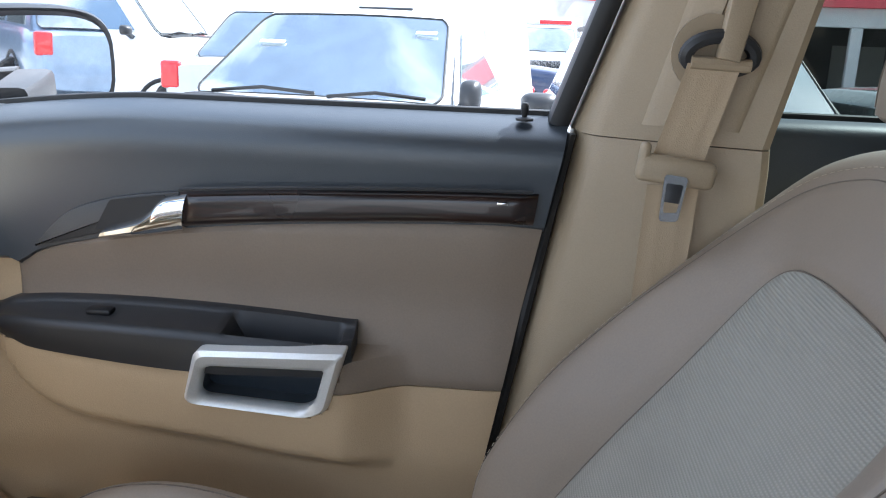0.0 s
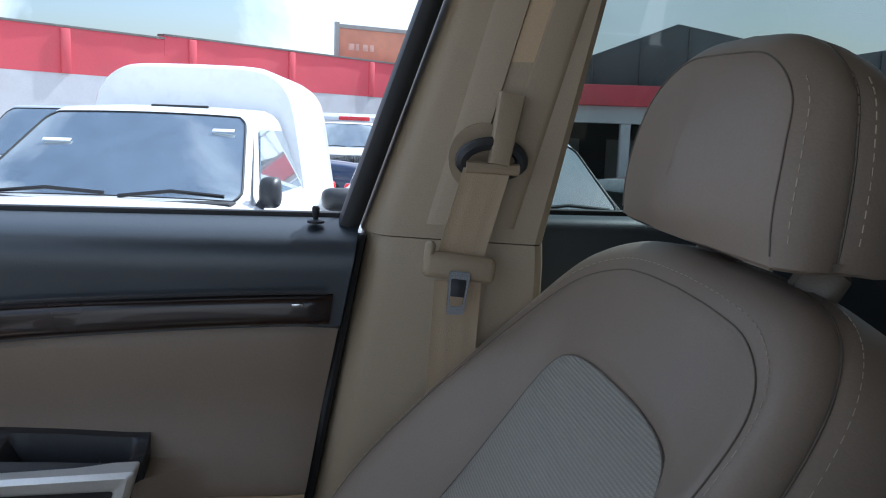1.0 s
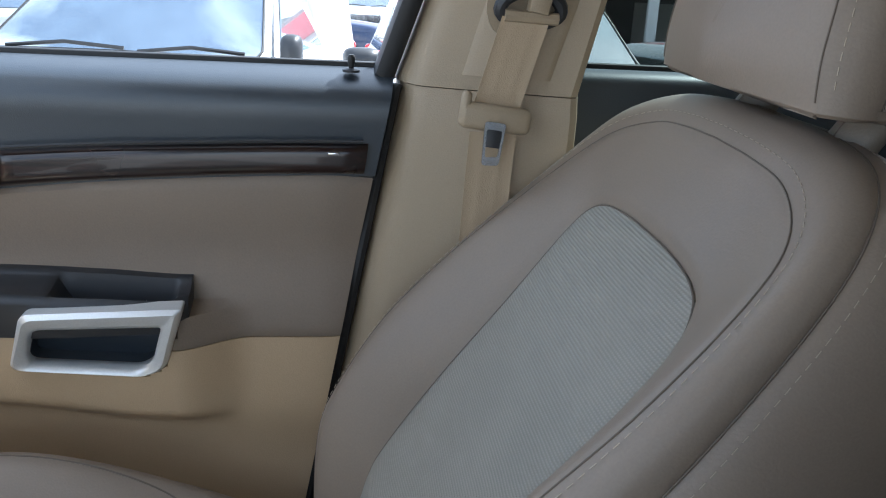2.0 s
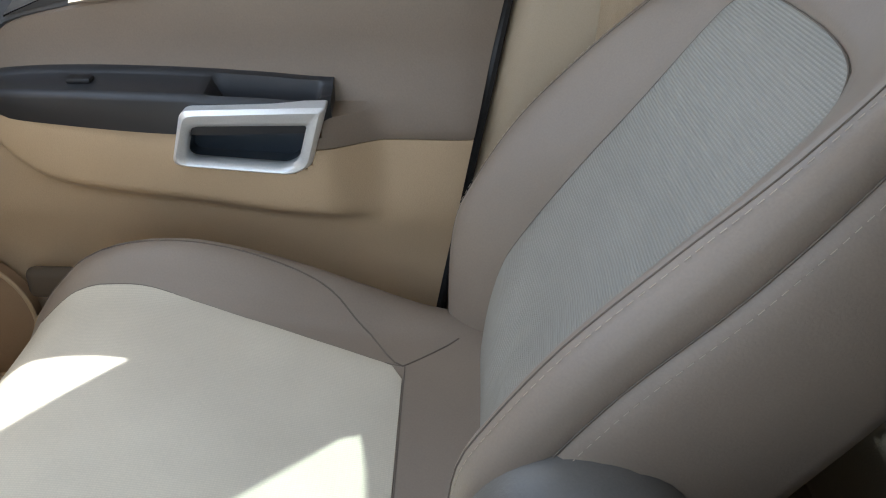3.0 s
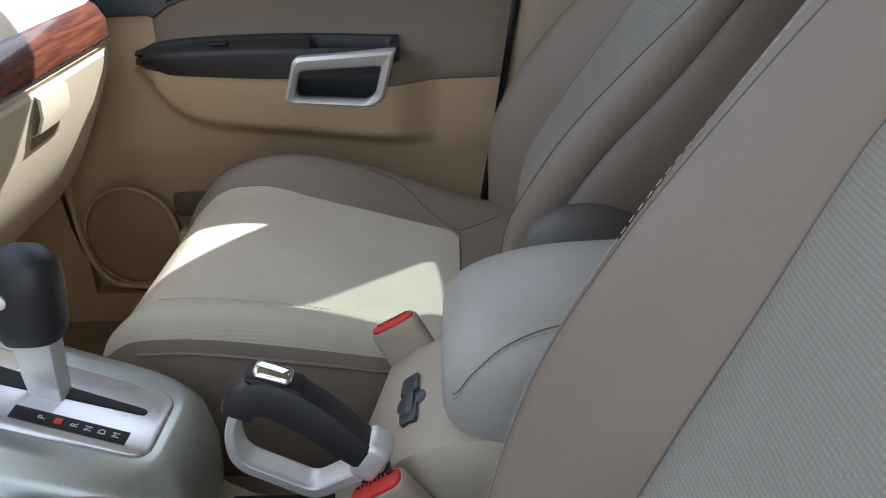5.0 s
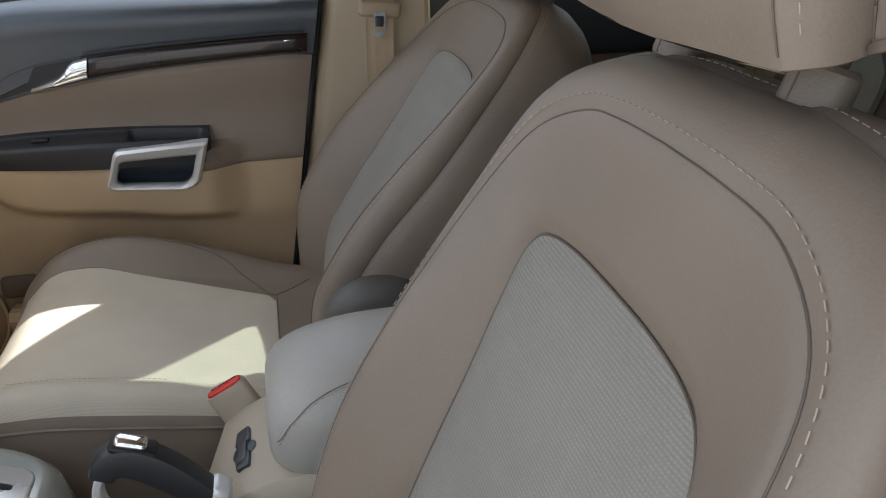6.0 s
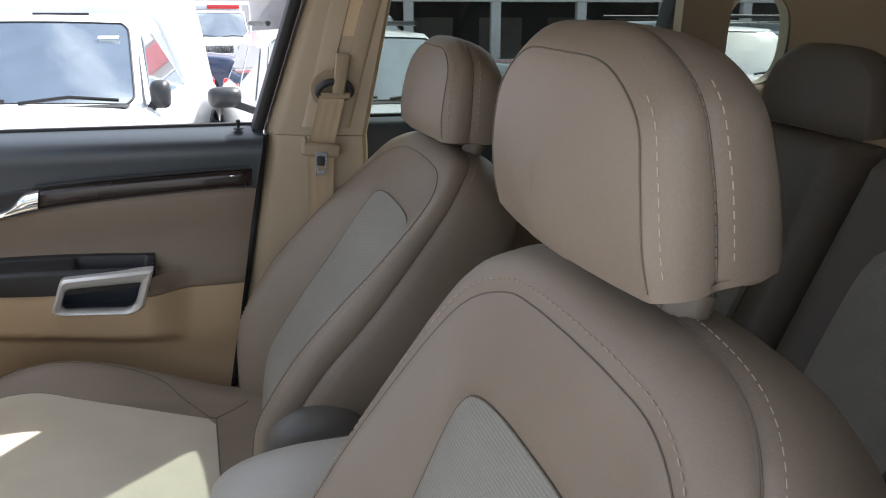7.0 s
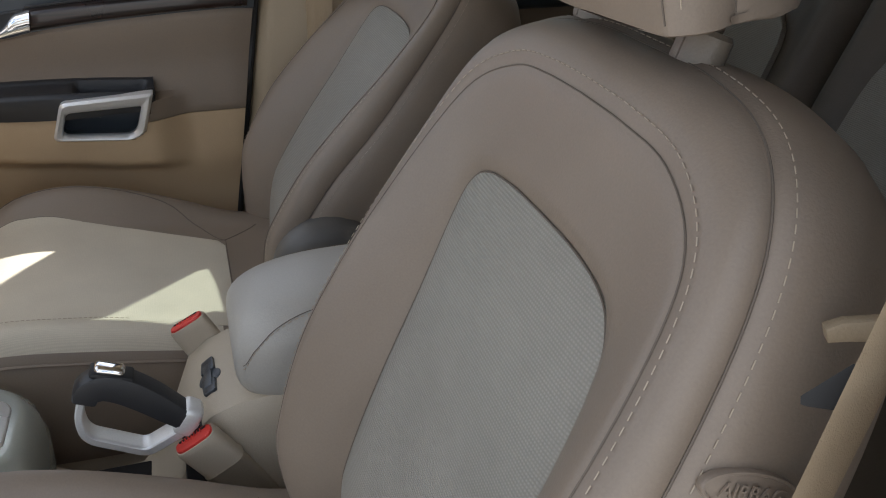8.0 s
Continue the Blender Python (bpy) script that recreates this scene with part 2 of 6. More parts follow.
def tube(points, r, n=6, closed=False, bm=None):
    pts = [Vector(p) for p in points]
    rows, count = [], len(pts)
    side = None
    for i, p in enumerate(pts):
        a = pts[(i - 1) % count] if closed or i else p
        b = pts[(i + 1) % count] if closed or i < count - 1 else p
        d = (b - a).normalized()
        if side is None:
            side = d.orthogonal().normalized()
        side = (side - d * side.dot(d)).normalized()
        up = d.cross(side)
        rr = r(i / (count - 1)) if callable(r) else r
        rows.append([p + rr * (math.cos(2 * math.pi * k / n) * side + math.sin(2 * math.pi * k / n) * up) for k in range(n)])
    return grid(rows, ring=True, loop=closed, caps=not closed, bm=bm)


def bar(points, w, h, across, r=0.25, bm=None):
    """A bar of rounded rectangular section along points; w lies along the given direction."""
    pts = [Vector(p) for p in points]
    rows = []
    across = Vector(across).normalized()
    for i, p in enumerate(pts):
        d = (pts[min(i + 1, len(pts) - 1)] - pts[max(i - 1, 0)]).normalized()
        s = (across - d * across.dot(d)).normalized()
        u = d.cross(s)
        ww = w(i / (len(pts) - 1)) if callable(w) else w
        hh = h(i / (len(pts) - 1)) if callable(h) else h
        row = []
        for k in range(12):
            a = 2 * math.pi * (k + 0.5) / 12
            c, q = math.cos(a), math.sin(a)
            e = 0.35
            row.append(p + s * ww / 2 * math.copysign(abs(c) ** e, c) + u * hh / 2 * math.copysign(abs(q) ** e, q))
        rows.append(row)
    return grid(rows, ring=True, caps=True, bm=bm)


def cr(pts, n):
    """n points on a Catmull-Rom curve through pts, evenly by index."""
    P = [np.array(p, float) for p in pts]
    P = [2 * P[0] - P[1], *P, 2 * P[-1] - P[-2]]
    out = []
    for k in range(n):
        t = k / (n - 1) * (len(P) - 3)
        i = min(int(t), len(P) - 4)
        t -= i
        a, b, c, d = P[i : i + 4]
        out.append(0.5 * ((2 * b) + (c - a) * t + (2 * a - 5 * b + 4 * c - d) * t * t + (3 * b - a - 3 * c + d) * t**3))
    return out


def lerp(x, xs, ys):
    return float(np.interp(x, xs, ys))


def smooth(x, xs, ys):
    """Smooth interpolation through (xs, ys)."""
    if x <= xs[0]:
        return ys[0]
    if x >= xs[-1]:
        return ys[-1]
    i = max(k for k in range(len(xs)) if xs[k] <= x)
    t = (x - xs[i]) / (xs[i + 1] - xs[i])
    def slope(k):
        return 0 if k in (0, len(xs) - 1) else (ys[k + 1] - ys[k - 1]) / (xs[k + 1] - xs[k - 1])
    h = xs[i + 1] - xs[i]
    return (2 * t**3 - 3 * t**2 + 1) * ys[i] + (t**3 - 2 * t**2 + t) * h * slope(i) + (3 * t**2 - 2 * t**3) * ys[i + 1] + (t**3 - t**2) * h * slope(i + 1)


def plate(outline, depth, normal, r=0.0, bm=None):
    """A flat piece: outline (3D points in one plane) given depth along normal, with bevelled rim."""
    out = bmesh.new()
    vs = [out.verts.new(p) for p in outline]
    f = out.faces.new(vs)
    f.normal_update()
    ext = bmesh.ops.extrude_face_region(out, geom=[f])
    bmesh.ops.translate(out, vec=Vector(normal).normalized() * depth, verts=[v for v in ext["geom"] if isinstance(v, bmesh.types.BMVert)])
    if r:
        bmesh.ops.bevel(out, geom=list(out.edges), offset=r, segments=2, profile=0.5, affect="EDGES")
    return join(bm, out)


def rounded(pts, r, n=5):
    """A 2D polygon with its corners rounded."""
    out = []
    for i, p in enumerate(pts):
        p, a, b = Vector(p), Vector(pts[i - 1]), Vector(pts[(i + 1) % len(pts)])
        ra = min(r[i] if isinstance(r, (list, tuple)) else r, 0.45 * (a - p).length, 0.45 * (b - p).length)
        s, e = p + (a - p).normalized() * ra, p + (b - p).normalized() * ra
        for k in range(n + 1):
            t = k / n
            out.append((1 - t) ** 2 * s + 2 * t * (1 - t) * p + t * t * e)
    return out


def lathe(profile, n=24, bm=None, m=None):
    """Turns (radius, height) pairs round the z axis."""
    rows = [[(r * math.cos(2 * math.pi * k / n), r * math.sin(2 * math.pi * k / n), h) for k in range(n)] for r, h in profile]
    out = grid(rows, ring=True, caps=True)
    if m is not None:
        moved(out, m)
    return join(bm, out)


FLOOR = 0.40


# ---- car shell ----
def structure(name, bm, material, label, category, sharp=38):
    ob = part(name, bm, material, None, sharp=sharp)
    return tagged(ob, label, category, kind="structure")


def gap_x(z):
    """The rear edge of the passenger's door."""
    return (z - 1.12) * 0.175


# floor pan, in shallow steps: footwells and the raised tunnel side
rows = []
for y in np.linspace(-0.74, 0.74, 41):
    dip = 0.012 * math.sin(9 * y) * math.cos(5 * y)
    rows.append([(x, y, FLOOR + dip * 0.4 + (0.10 * max(0, (-x - 0.95) / 0.25) if x < -0.95 else 0) + (0.02 if abs(y) < 0.16 else 0)) for x in np.linspace(-1.25, 1.5, 60)])
structure("floor", shell(rows, (0, 0, -0.03)), CARPET, "beige carpet on the car floor", "carpet")

# roof skin and lining
rows = []
for y in np.linspace(-0.62, 0.62, 25):
    rows.append([(x, y, 1.60 + 0.05 * (1 - (y / 0.62) ** 2) - 0.05 * ((x - 0.5) / 1.2) ** 2) for x in np.linspace(-0.42, 1.75, 40)])
structure("ceiling", shell(rows, (0, 0, 0.03)), LINER, "cream fabric roof lining of the car", "roof lining")

# front bulkhead, tail and lower body sides close the cabin
structure("bulkhead", rbox((-1.30, -0.74, 0.30), (-1.24, 0.74, 0.98), 0.01), CHARCOAL, "dark front bulkhead of the cabin", "bulkhead")
structure("tailgate", rbox((1.78, -0.70, 0.40), (1.84, 0.70, 1.10), 0.02), BEIGE, "beige trimmed tailgate", "tailgate")
structure("sill_passenger", rbox((-1.1, 0.70, 0.30), (0.95, 0.80, 0.46), 0.02), BEIGE, "beige door sill trim", "sill trim")
structure("sill_panel", rbox((-1.15, 0.728, 0.44), (0.0, 0.745, 0.66), 0.004), BEIGE, "beige inner panel behind the door foot", "sill trim")
structure("sill_driver", rbox((-1.1, -0.80, 0.30), (0.95, -0.70, 0.46), 0.02), BEIGE, "beige door sill trim on the open side", "sill trim")
for sy, side in ((1, "passenger"), (-1, "driver")):
    # roof rail over the doors and the windscreen pillar
    structure("roof_rail_" + side, bar([(x, sy * (0.655 - 0.02 * abs(x - 0.4)), 1.565 - 0.05 * ((x - 0.4) / 1.0) ** 2) for x in np.linspace(-0.42, 1.7, 14)], 0.09, 0.09, (0, 1, 0)), PILLAR, "light beige roof rail trim", "rail trim")
    structure("windscreen_pillar_" + side, bar([(-0.43 - 0.62 * t, sy * (0.655 + 0.05 * t), 1.54 - 0.5 * t) for t in np.linspace(0, 1, 8)], 0.11, 0.10, (0, 1, 0)), PILLAR, "light beige windscreen pillar trim", "pillar trim")
structure("windscreen_header", bar([(-0.40, y, 1.585 - 0.05 * (y / 0.62) ** 2) for y in np.linspace(-0.62, 0.62, 12)], 0.08, 0.05, (1, 0, 0)), LINER, "cream windscreen header trim", "header trim")


# ---- passenger's centre pillar ----
def pillar_y(u, z):
    """Cabin face of the centre pillar: u runs 0 to 1 from its front edge to its rear edge."""
    face = 0.698 - 0.060 * u ** 0.8
    if u < 0.12:
        face += 0.03 * ((0.12 - u) / 0.12) ** 2
    if u > 0.93:
        face += 0.03 * ((u - 0.93) / 0.07) ** 2
    return face - 0.02 * max(0, z - 1.12) / 0.4


def pillar_x(u, z):
    lo = gap_x(z) + 0.006 if z <= 1.12 else 0.002 + (z - 1.12) * 0.33
    hi = 0.187 if z <= 1.12 else 0.187 + (z - 1.12) * 0.19
    return lo + (hi - lo) * u


pillar = thing("centre_pillar", (0.1, 0.70, FLOOR), "light beige two-piece centre pillar trim beside the passenger door", "pillar trim", kind="structure")
def pillar_rows(z0, z1, out, nz=30):
    rows = []
    for k in range(nz + 1):
        z = z0 + (z1 - z0) * k / nz
        rim = min(1.0, min(k, nz - k) / 1.0)
        rows.append([Vector((pillar_x(u, z), pillar_y(u, z) - out * rim, z)) - Vector(pillar.location) for u in np.linspace(0, 1, 26)])
    return rows
lower = part("lower_trim", shell(pillar_rows(FLOOR + 0.02, 1.119, 0.006), (0, 0.05, 0)), PILLAR, pillar)
part("upper_trim", shell(pillar_rows(1.1202, 1.60, 0.0), (0, 0.05, 0)), PILLAR, pillar)
# raised belt channel on the upper trim with its height adjuster slot
def on_pillar(x, z, lift=0.0):
    lo, hi = pillar_x(0, z), pillar_x(1, z)
    u = min(1, max(0, (x - lo) / (hi - lo)))
    return Vector((x, pillar_y(u, z) - lift, z))
rows = []
for z in np.linspace(1.135, 1.52, 20):
    xc = 0.125 + (z - 1.20) * 0.26
    rows.append([on_pillar(xc + dx, z, lift) - Vector(pillar.location) for dx, lift in ((-0.047, -0.004), (-0.041, 0.002), (-0.036, 0.004), (-0.012, 0.005), (-0.010, 0.001), (0.010, 0.001), (0.012, 0.005), (0.036, 0.004), (0.041, 0.002), (0.047, -0.004))])
part("belt_channel", shell(rows, (0, 0.012, 0)), PILLAR, pillar)
part("slot", shell([[on_pillar(0.125 + (z - 1.20) * 0.26 + dx, z, 0.0025) - Vector(pillar.location) for dx in (-0.0105, 0.0105)] for z in np.linspace(1.30, 1.40, 6)], (0, 0.006, 0)), BEIGE, pillar, "shaded adjuster slot")

structure("pillar_outer_passenger", shell([[(pillar_x(u, z) , 0.765, z) for u in (0, 0.5, 1)] for z in np.linspace(0.42, 1.58, 12)], (0, 0.02, 0)), BLACK, "black outer skin of the centre pillar", "pillar skin")

# ---- seat belt on the passenger's pillar ----
belt = thing("seat_belt", (0.12, 0.63, 1.2), "beige seat belt hanging unfastened on the centre pillar", "seat belt")
def off(p):
    return Vector(p) - Vector(belt.location)
def strap(a, b, y_of, w=0.047, n=14, lean=0.0):
    rows = []
    for k in range(n + 1):
        t = k / n
        x, z = a[0] + (b[0] - a[0]) * t, a[1] + (b[1] - a[1]) * t
        rows.append([off((x + dx, y_of(t) + 0.0008 * math.cos(dx * 400), z + dx * lean)) for dx in np.linspace(-w / 2, w / 2, 9)])
    return shell(rows, (0, 0.0014, 0))
part("webbing", strap((0.117, 1.197), (0.088, 1.09), lambda t: 0.628 - 0.004 * t), WEBBING, belt)
part("webbing", strap((0.092, 1.086), (0.082, 0.55), lambda t: 0.624 + 0.02 * t + 0.01 * math.sin(3 * t)), WEBBING, belt)
part("guide_ring", tube([off((0.122 + 0.030 * math.cos(a), 0.634 - 0.004 * math.sin(a), 1.203 + (0.018 if math.sin(a) > 0 else 0.013) * math.sin(a))) for a in np.linspace(0, 2 * math.pi, 29)[:-1]], 0.0066, 8, closed=True), CHARCOAL, belt, "dark grey plastic belt guide")
part("guide_bar", tube([off((x, 0.628, 1.197 - 0.04 * (x - 0.122))) for x in np.linspace(0.096, 0.148, 6)], 0.006, 8), PILLAR, belt)
part("pivot_cap", lathe([(0.0, 0.0), (0.026, 0.0), (0.033, 0.003), (0.035, 0.008), (0.035, 0.012), (0.0, 0.012)], 28, m=Matrix.Translation(off((0.116, 0.658, 1.205))) @ pose(0, 0, 0, 90, 0, 0)), PILLAR, belt)
part("adjuster_cover", bar([off((0.127 + 0.013 * t, 0.630 + 0.012 * (t - 0.2), 1.20 + 0.068 * t)) for t in np.linspace(0, 1, 8)], lambda t: 0.020 + 0.006 * t, lambda t: 0.02 * (1 - 0.3 * t), (1, 0, 0.0)), PILLAR, belt, "beige height adjuster grip")
sleeve = moved(rbox((-0.036, -0.008, -0.014), (0.036, 0.008, 0.012), 0.007, 3), Matrix.Translation(off((0.092, 0.618, 1.102))) @ pose(0, 0, 0, 0, 6, 0))
join(sleeve, moved(rbox((-0.036, -0.007, -0.004), (-0.026, 0.006, 0.022), 0.005, 3), Matrix.Translation(off((0.092, 0.618, 1.102))) @ pose(0, 0, 0, 0, 6, 0)))
tongue = part("tongue_sleeve", sleeve, PILLAR, belt)
blade_at = Matrix.Translation(off((0.090, 0.606, 1.094))) @ pose(0, 0, 0, -8, 6, 0) @ Matrix.Diagonal((0.68, 1, 0.82, 1))
def tongue_loop(pts, r, y):
    return [Vector((p[0], y, p[1])) for p in rounded(pts, r, 4)]
outline = [(-0.0145, 0.006), (0.0165, 0.006), (0.0135, -0.044), (-0.0115, -0.046)]
window = [(-0.0105, -0.003), (0.0125, -0.003), (0.0100, -0.034), (-0.0080, -0.036)]
blade = grid([tongue_loop(outline, 0.005, 0.0), tongue_loop(window, 0.003, 0.0), tongue_loop(window, 0.003, 0.0026), tongue_loop(outline, 0.005, 0.0026)], ring=True, loop=True)
steel = part("steel_tongue", moved(blade, blade_at), STEEL, tongue, "bright steel tongue with a slot")
# dark plate stands in for the dark reflection in the steel tongue
part("tongue_dark_reflection", moved(rbox((-0.0100, 0.0005, -0.024), (0.0120, 0.0024, -0.002), 0.0006), blade_at), CHARCOAL, steel, "dark plate for the reflection in the tongue")


# ---- passenger door ----
door = thing("passenger_front_door", (-0.4, 0.72, 0.46), "beige and dark grey front passenger door with wood strip and silver pull handle, shut", "car door")
DO = Vector(door.location)
def arm_lobe(x, z):
    """How far the lower lobe under the armrest stands into the cabin."""
    low = smooth(x, [-0.68, -0.614, -0.59, -0.547, -0.477, -0.385, -0.29, -0.20, -0.15], [0.885, 0.835, 0.798, 0.768, 0.754, 0.743, 0.729, 0.722, 0.720])
    if z > 0.875 or z < low or x > -0.12:
        return 0.0
    edge = min(1, (z - low) / 0.030)
    edge = edge * edge * (3 - 2 * edge)
    fade = smooth(x, [-0.66, -0.60, -0.25, -0.22, -0.165, -0.135], [0.0, 1, 1, 0.93, 0.07, 0])
    return 0.036 * edge * fade * (0.75 + 0.25 * min(1, (z - low) / 0.09))
def handle_y(x, z):
    """Front plane of the slanted pull handle."""
    return 0.612 + 0.42 * (0.890 - z) + 0.05 * (x + 0.3)
def face_y(x, z):
    """Cabin face of the door trim."""
    y = 0.688
    y += 0.012 * math.exp(-((z - 0.93) / 0.05) ** 2)
    y += 0.020 * smooth(x, [-0.08, -0.03, 0.02], [0.0, 0.35, 1.0])
    y -= arm_lobe(x, z)
    if -0.392 + (z - 0.815) * 0.364 < x < -0.220 + (z - 0.896) * 0.30 and 0.821 - (x + 0.397) * 0.12 < z < 0.886 and z > 0.820 + (x + 0.240) * 0.54:  # hollow behind the pull handle
        y = max(y, handle_y(x, z) + 0.055)
    if z < 0.75:
        y += 0.012 * smooth(0.75 - z, [0, 0.08, 0.3], [0, 1, 0.6])
    if x < -0.58:  # front third steps out round the loudspeaker
        k = min(1, (-0.58 - x) / 0.17)
        b = smooth(z, [0.48, 0.6, 0.8, 0.92], [1.0, 0.9, 0.25, 0.0])
        y -= 0.030 * k * k * (3 - 2 * k) * b
    return y
def wood_top(x):
    return smooth(x, [-0.60, -0.57, -0.534, -0.475, -0.40, -0.25, -0.03], [0.955, 0.972, 1.014, 1.034, 1.043, 1.053, 1.060])
def wood_low(x):
    return smooth(x, [-0.60, -0.57, -0.522, -0.42, -0.25, -0.03], [0.950, 0.966, 0.979, 0.998, 1.014, 1.023])
X0, X1 = -0.805, -0.002
def region(lo, hi, x0, x1, nx=70, nz=24, lift=0.0):
    rows = []
    for i in range(nx + 1):
        x = x0 + (x1 - x0) * i / nx
        a, b = lo(x), hi(x)
        row = []
        for k in range(nz + 1):
            z = a + (b - a) * k / nz
            xx = min(x, gap_x(z) - 0.004)
            rim = min(1, min(k, nz - k, i, nx - i))
            row.append(Vector((xx, face_y(xx, z) - lift * rim, z)) - DO)
        rows.append(row)
    return shell(rows, (0, 0.025, 0))
# dark upper trim with the rolled sill
prof = [(0.752, 1.112), (0.750, 1.124), (0.744, 1.1295), (0.735, 1.1285), (0.715, 1.1235), (0.699, 1.1175), (0.689, 1.110), (0.6835, 1.099), (0.682, 1.086), (0.684, 1.070)]
rows = []
for x in np.linspace(X0, X1, 70):
    zl = wood_low(x) - 0.001 if x > -0.60 else 0.955
    row = []
    drop = 0.018 * max(0, (-0.45 - x) / 0.2) ** 1.5
    for y, z in [tuple(p) for p in cr(prof, 22)]:
        zz = z - drop
        row.append(Vector((min(x, gap_x(zz) - 0.003), y, zz)) - DO)
    z1 = prof[-1][1] - drop
    for t in (0.25, 0.5, 0.75, 0.9, 1.0):
        zz = z1 + (zl - z1) * t
        row.append(Vector((min(x, gap_x(zz) - 0.003), lerp(t, [0, 1], [0.684, 0.689]), zz)) - DO)
    rows.append(row)
part("upper_trim", shell(rows, (0, 0.02, -0.012)), DARK, door, "dark blue-grey soft plastic")
# taupe padded insert
def taupe_low(x):
    return 0.834 if x > -0.2645 else 0.872
part("padded_insert", region(taupe_low, lambda x: wood_low(x) - 0.001, -0.60, -0.004, lift=0.004), LEATHER_DOOR, door, "taupe padded cloth")
def door_foot(x):
    return smooth(x, [-0.805, -0.797, -0.785, -0.76, -0.70, -0.62], [0.74, 0.64, 0.575, 0.525, 0.485, 0.47])
part("lower_trim", region(door_foot, lambda x: 0.871, -0.6005, -0.2640, 60, 66), BEIGE, door, "warm beige grained plastic")
part("lower_trim", region(door_foot, lambda x: 0.833, -0.2640, -0.004, 40, 60), BEIGE, door, "warm beige grained plastic")
part("front_trim", region(door_foot, lambda x: 0.953, X0, -0.6005, 24, 60), BEIGE, door, "warm beige grained plastic")
# black tube draws the shadow gap along the door's foot
part("foot_gap_shade", tube([Vector((x - 0.006, face_y(x, door_foot(x)) + 0.016, door_foot(x) - 0.006)) - DO for x in np.linspace(-0.805, -0.3, 40)], 0.010, 8), BLACK, door, "black rubber edge seal at the rear, painted gap shade at the foot")
part("rear_edge_seal", tube([Vector((gap_x(z) + 0.001, 0.706, z)) - DO for z in np.linspace(0.47, 1.118, 30)], 0.0062, 8), BLACK, door, "black rubber edge seal at the rear, painted gap shade at the foot")
# polished wood strip
rows = []
for i in range(46):
    x = -0.405 + 0.375 * i / 45
    a, b = wood_low(x) + 0.002, wood_top(x) - 0.002
    t_end = min(1, i / 1.5, (45 - i) / 1.5)
    row = []
    for k in range(17):
        q = 0.5 - 0.5 * math.cos(math.pi * k / 16)
        z = a + (b - a) * q
        bulge = (0.010 * (1 - abs(2 * q - 1) ** 5) + 0.001) * (0.4 + 0.6 * t_end)
        row.append(Vector((x + 0.004 * (q - 0.5), 0.687 - bulge - 0.002, z)) - DO)
    rows.append(row)
wood = part("wood_strip", shell(rows, (0, 0.02, 0)), WOOD_DARK, door, "dark glossy burr wood strip")
part("strip_lip", tube([Vector((x, 0.6745, wood_top(x) + 0.0015)) - DO for x in np.linspace(-0.40, -0.034, 30)], 0.0022), CHARCOAL, door)
part("end_clip", moved(rbox((-0.006, -0.002, -0.0015), (0.006, 0.002, 0.0015), 0.001), Matrix.Translation(Vector((-0.064, 0.6725, 1.049)) - DO)), CHROME, door)
# release lever in its bezel
bez = [Vector((p[0], 0.683, p[1])) - DO for p in rounded([(-0.572, 0.970), (-0.534, 1.012), (-0.475, 1.032), (-0.402, 1.041), (-0.424, 1.002), (-0.49, 0.991)], [0.004, 0.03, 0.03, 0.004, 0.004, 0.02])]
bezel = part("lever_bezel", plate(bez, -0.012, (0, -1, 0), 0.0015), CHARCOAL, door, "dark plastic lever surround")
pocket = [Vector((p[0], 0.6815, p[1])) - DO for p in rounded([(-0.500, 0.993), (-0.480, 1.028), (-0.418, 1.036), (-0.430, 1.010)], 0.004)]
part("lever_recess", plate(pocket, 0.004, (0, 1, 0)), BLACK, bezel)
lev = [(-0.492, 0.9945, 0.010), (-0.468, 1.002, 0.0115), (-0.452, 1.008, 0.013), (-0.440, 1.018, 0.018), (-0.428, 1.030, 0.021), (-0.412, 1.034, 0.020), (-0.400, 1.037, 0.016)]
rows = []
for x, z, h in [tuple(p) for p in cr(lev, 26)]:
    low = lerp(x, [-0.5, -0.43, -0.40], [0.985, 0.993, 0.999])
    hi = z + 0.002
    row = []
    for q, d in ((0, 0.004), (0.1, 0.010), (0.35, 0.0135), (0.7, 0.0135), (0.9, 0.010), (1.0, 0.004)):
        row.append(Vector((x + 0.006 * q, 0.684 - d, low + (hi - low) * q)) - DO)
    rows.append(row)
part("release_lever", shell(rows, (0, 0.008, 0)), CHROME, door, "chrome door release lever")
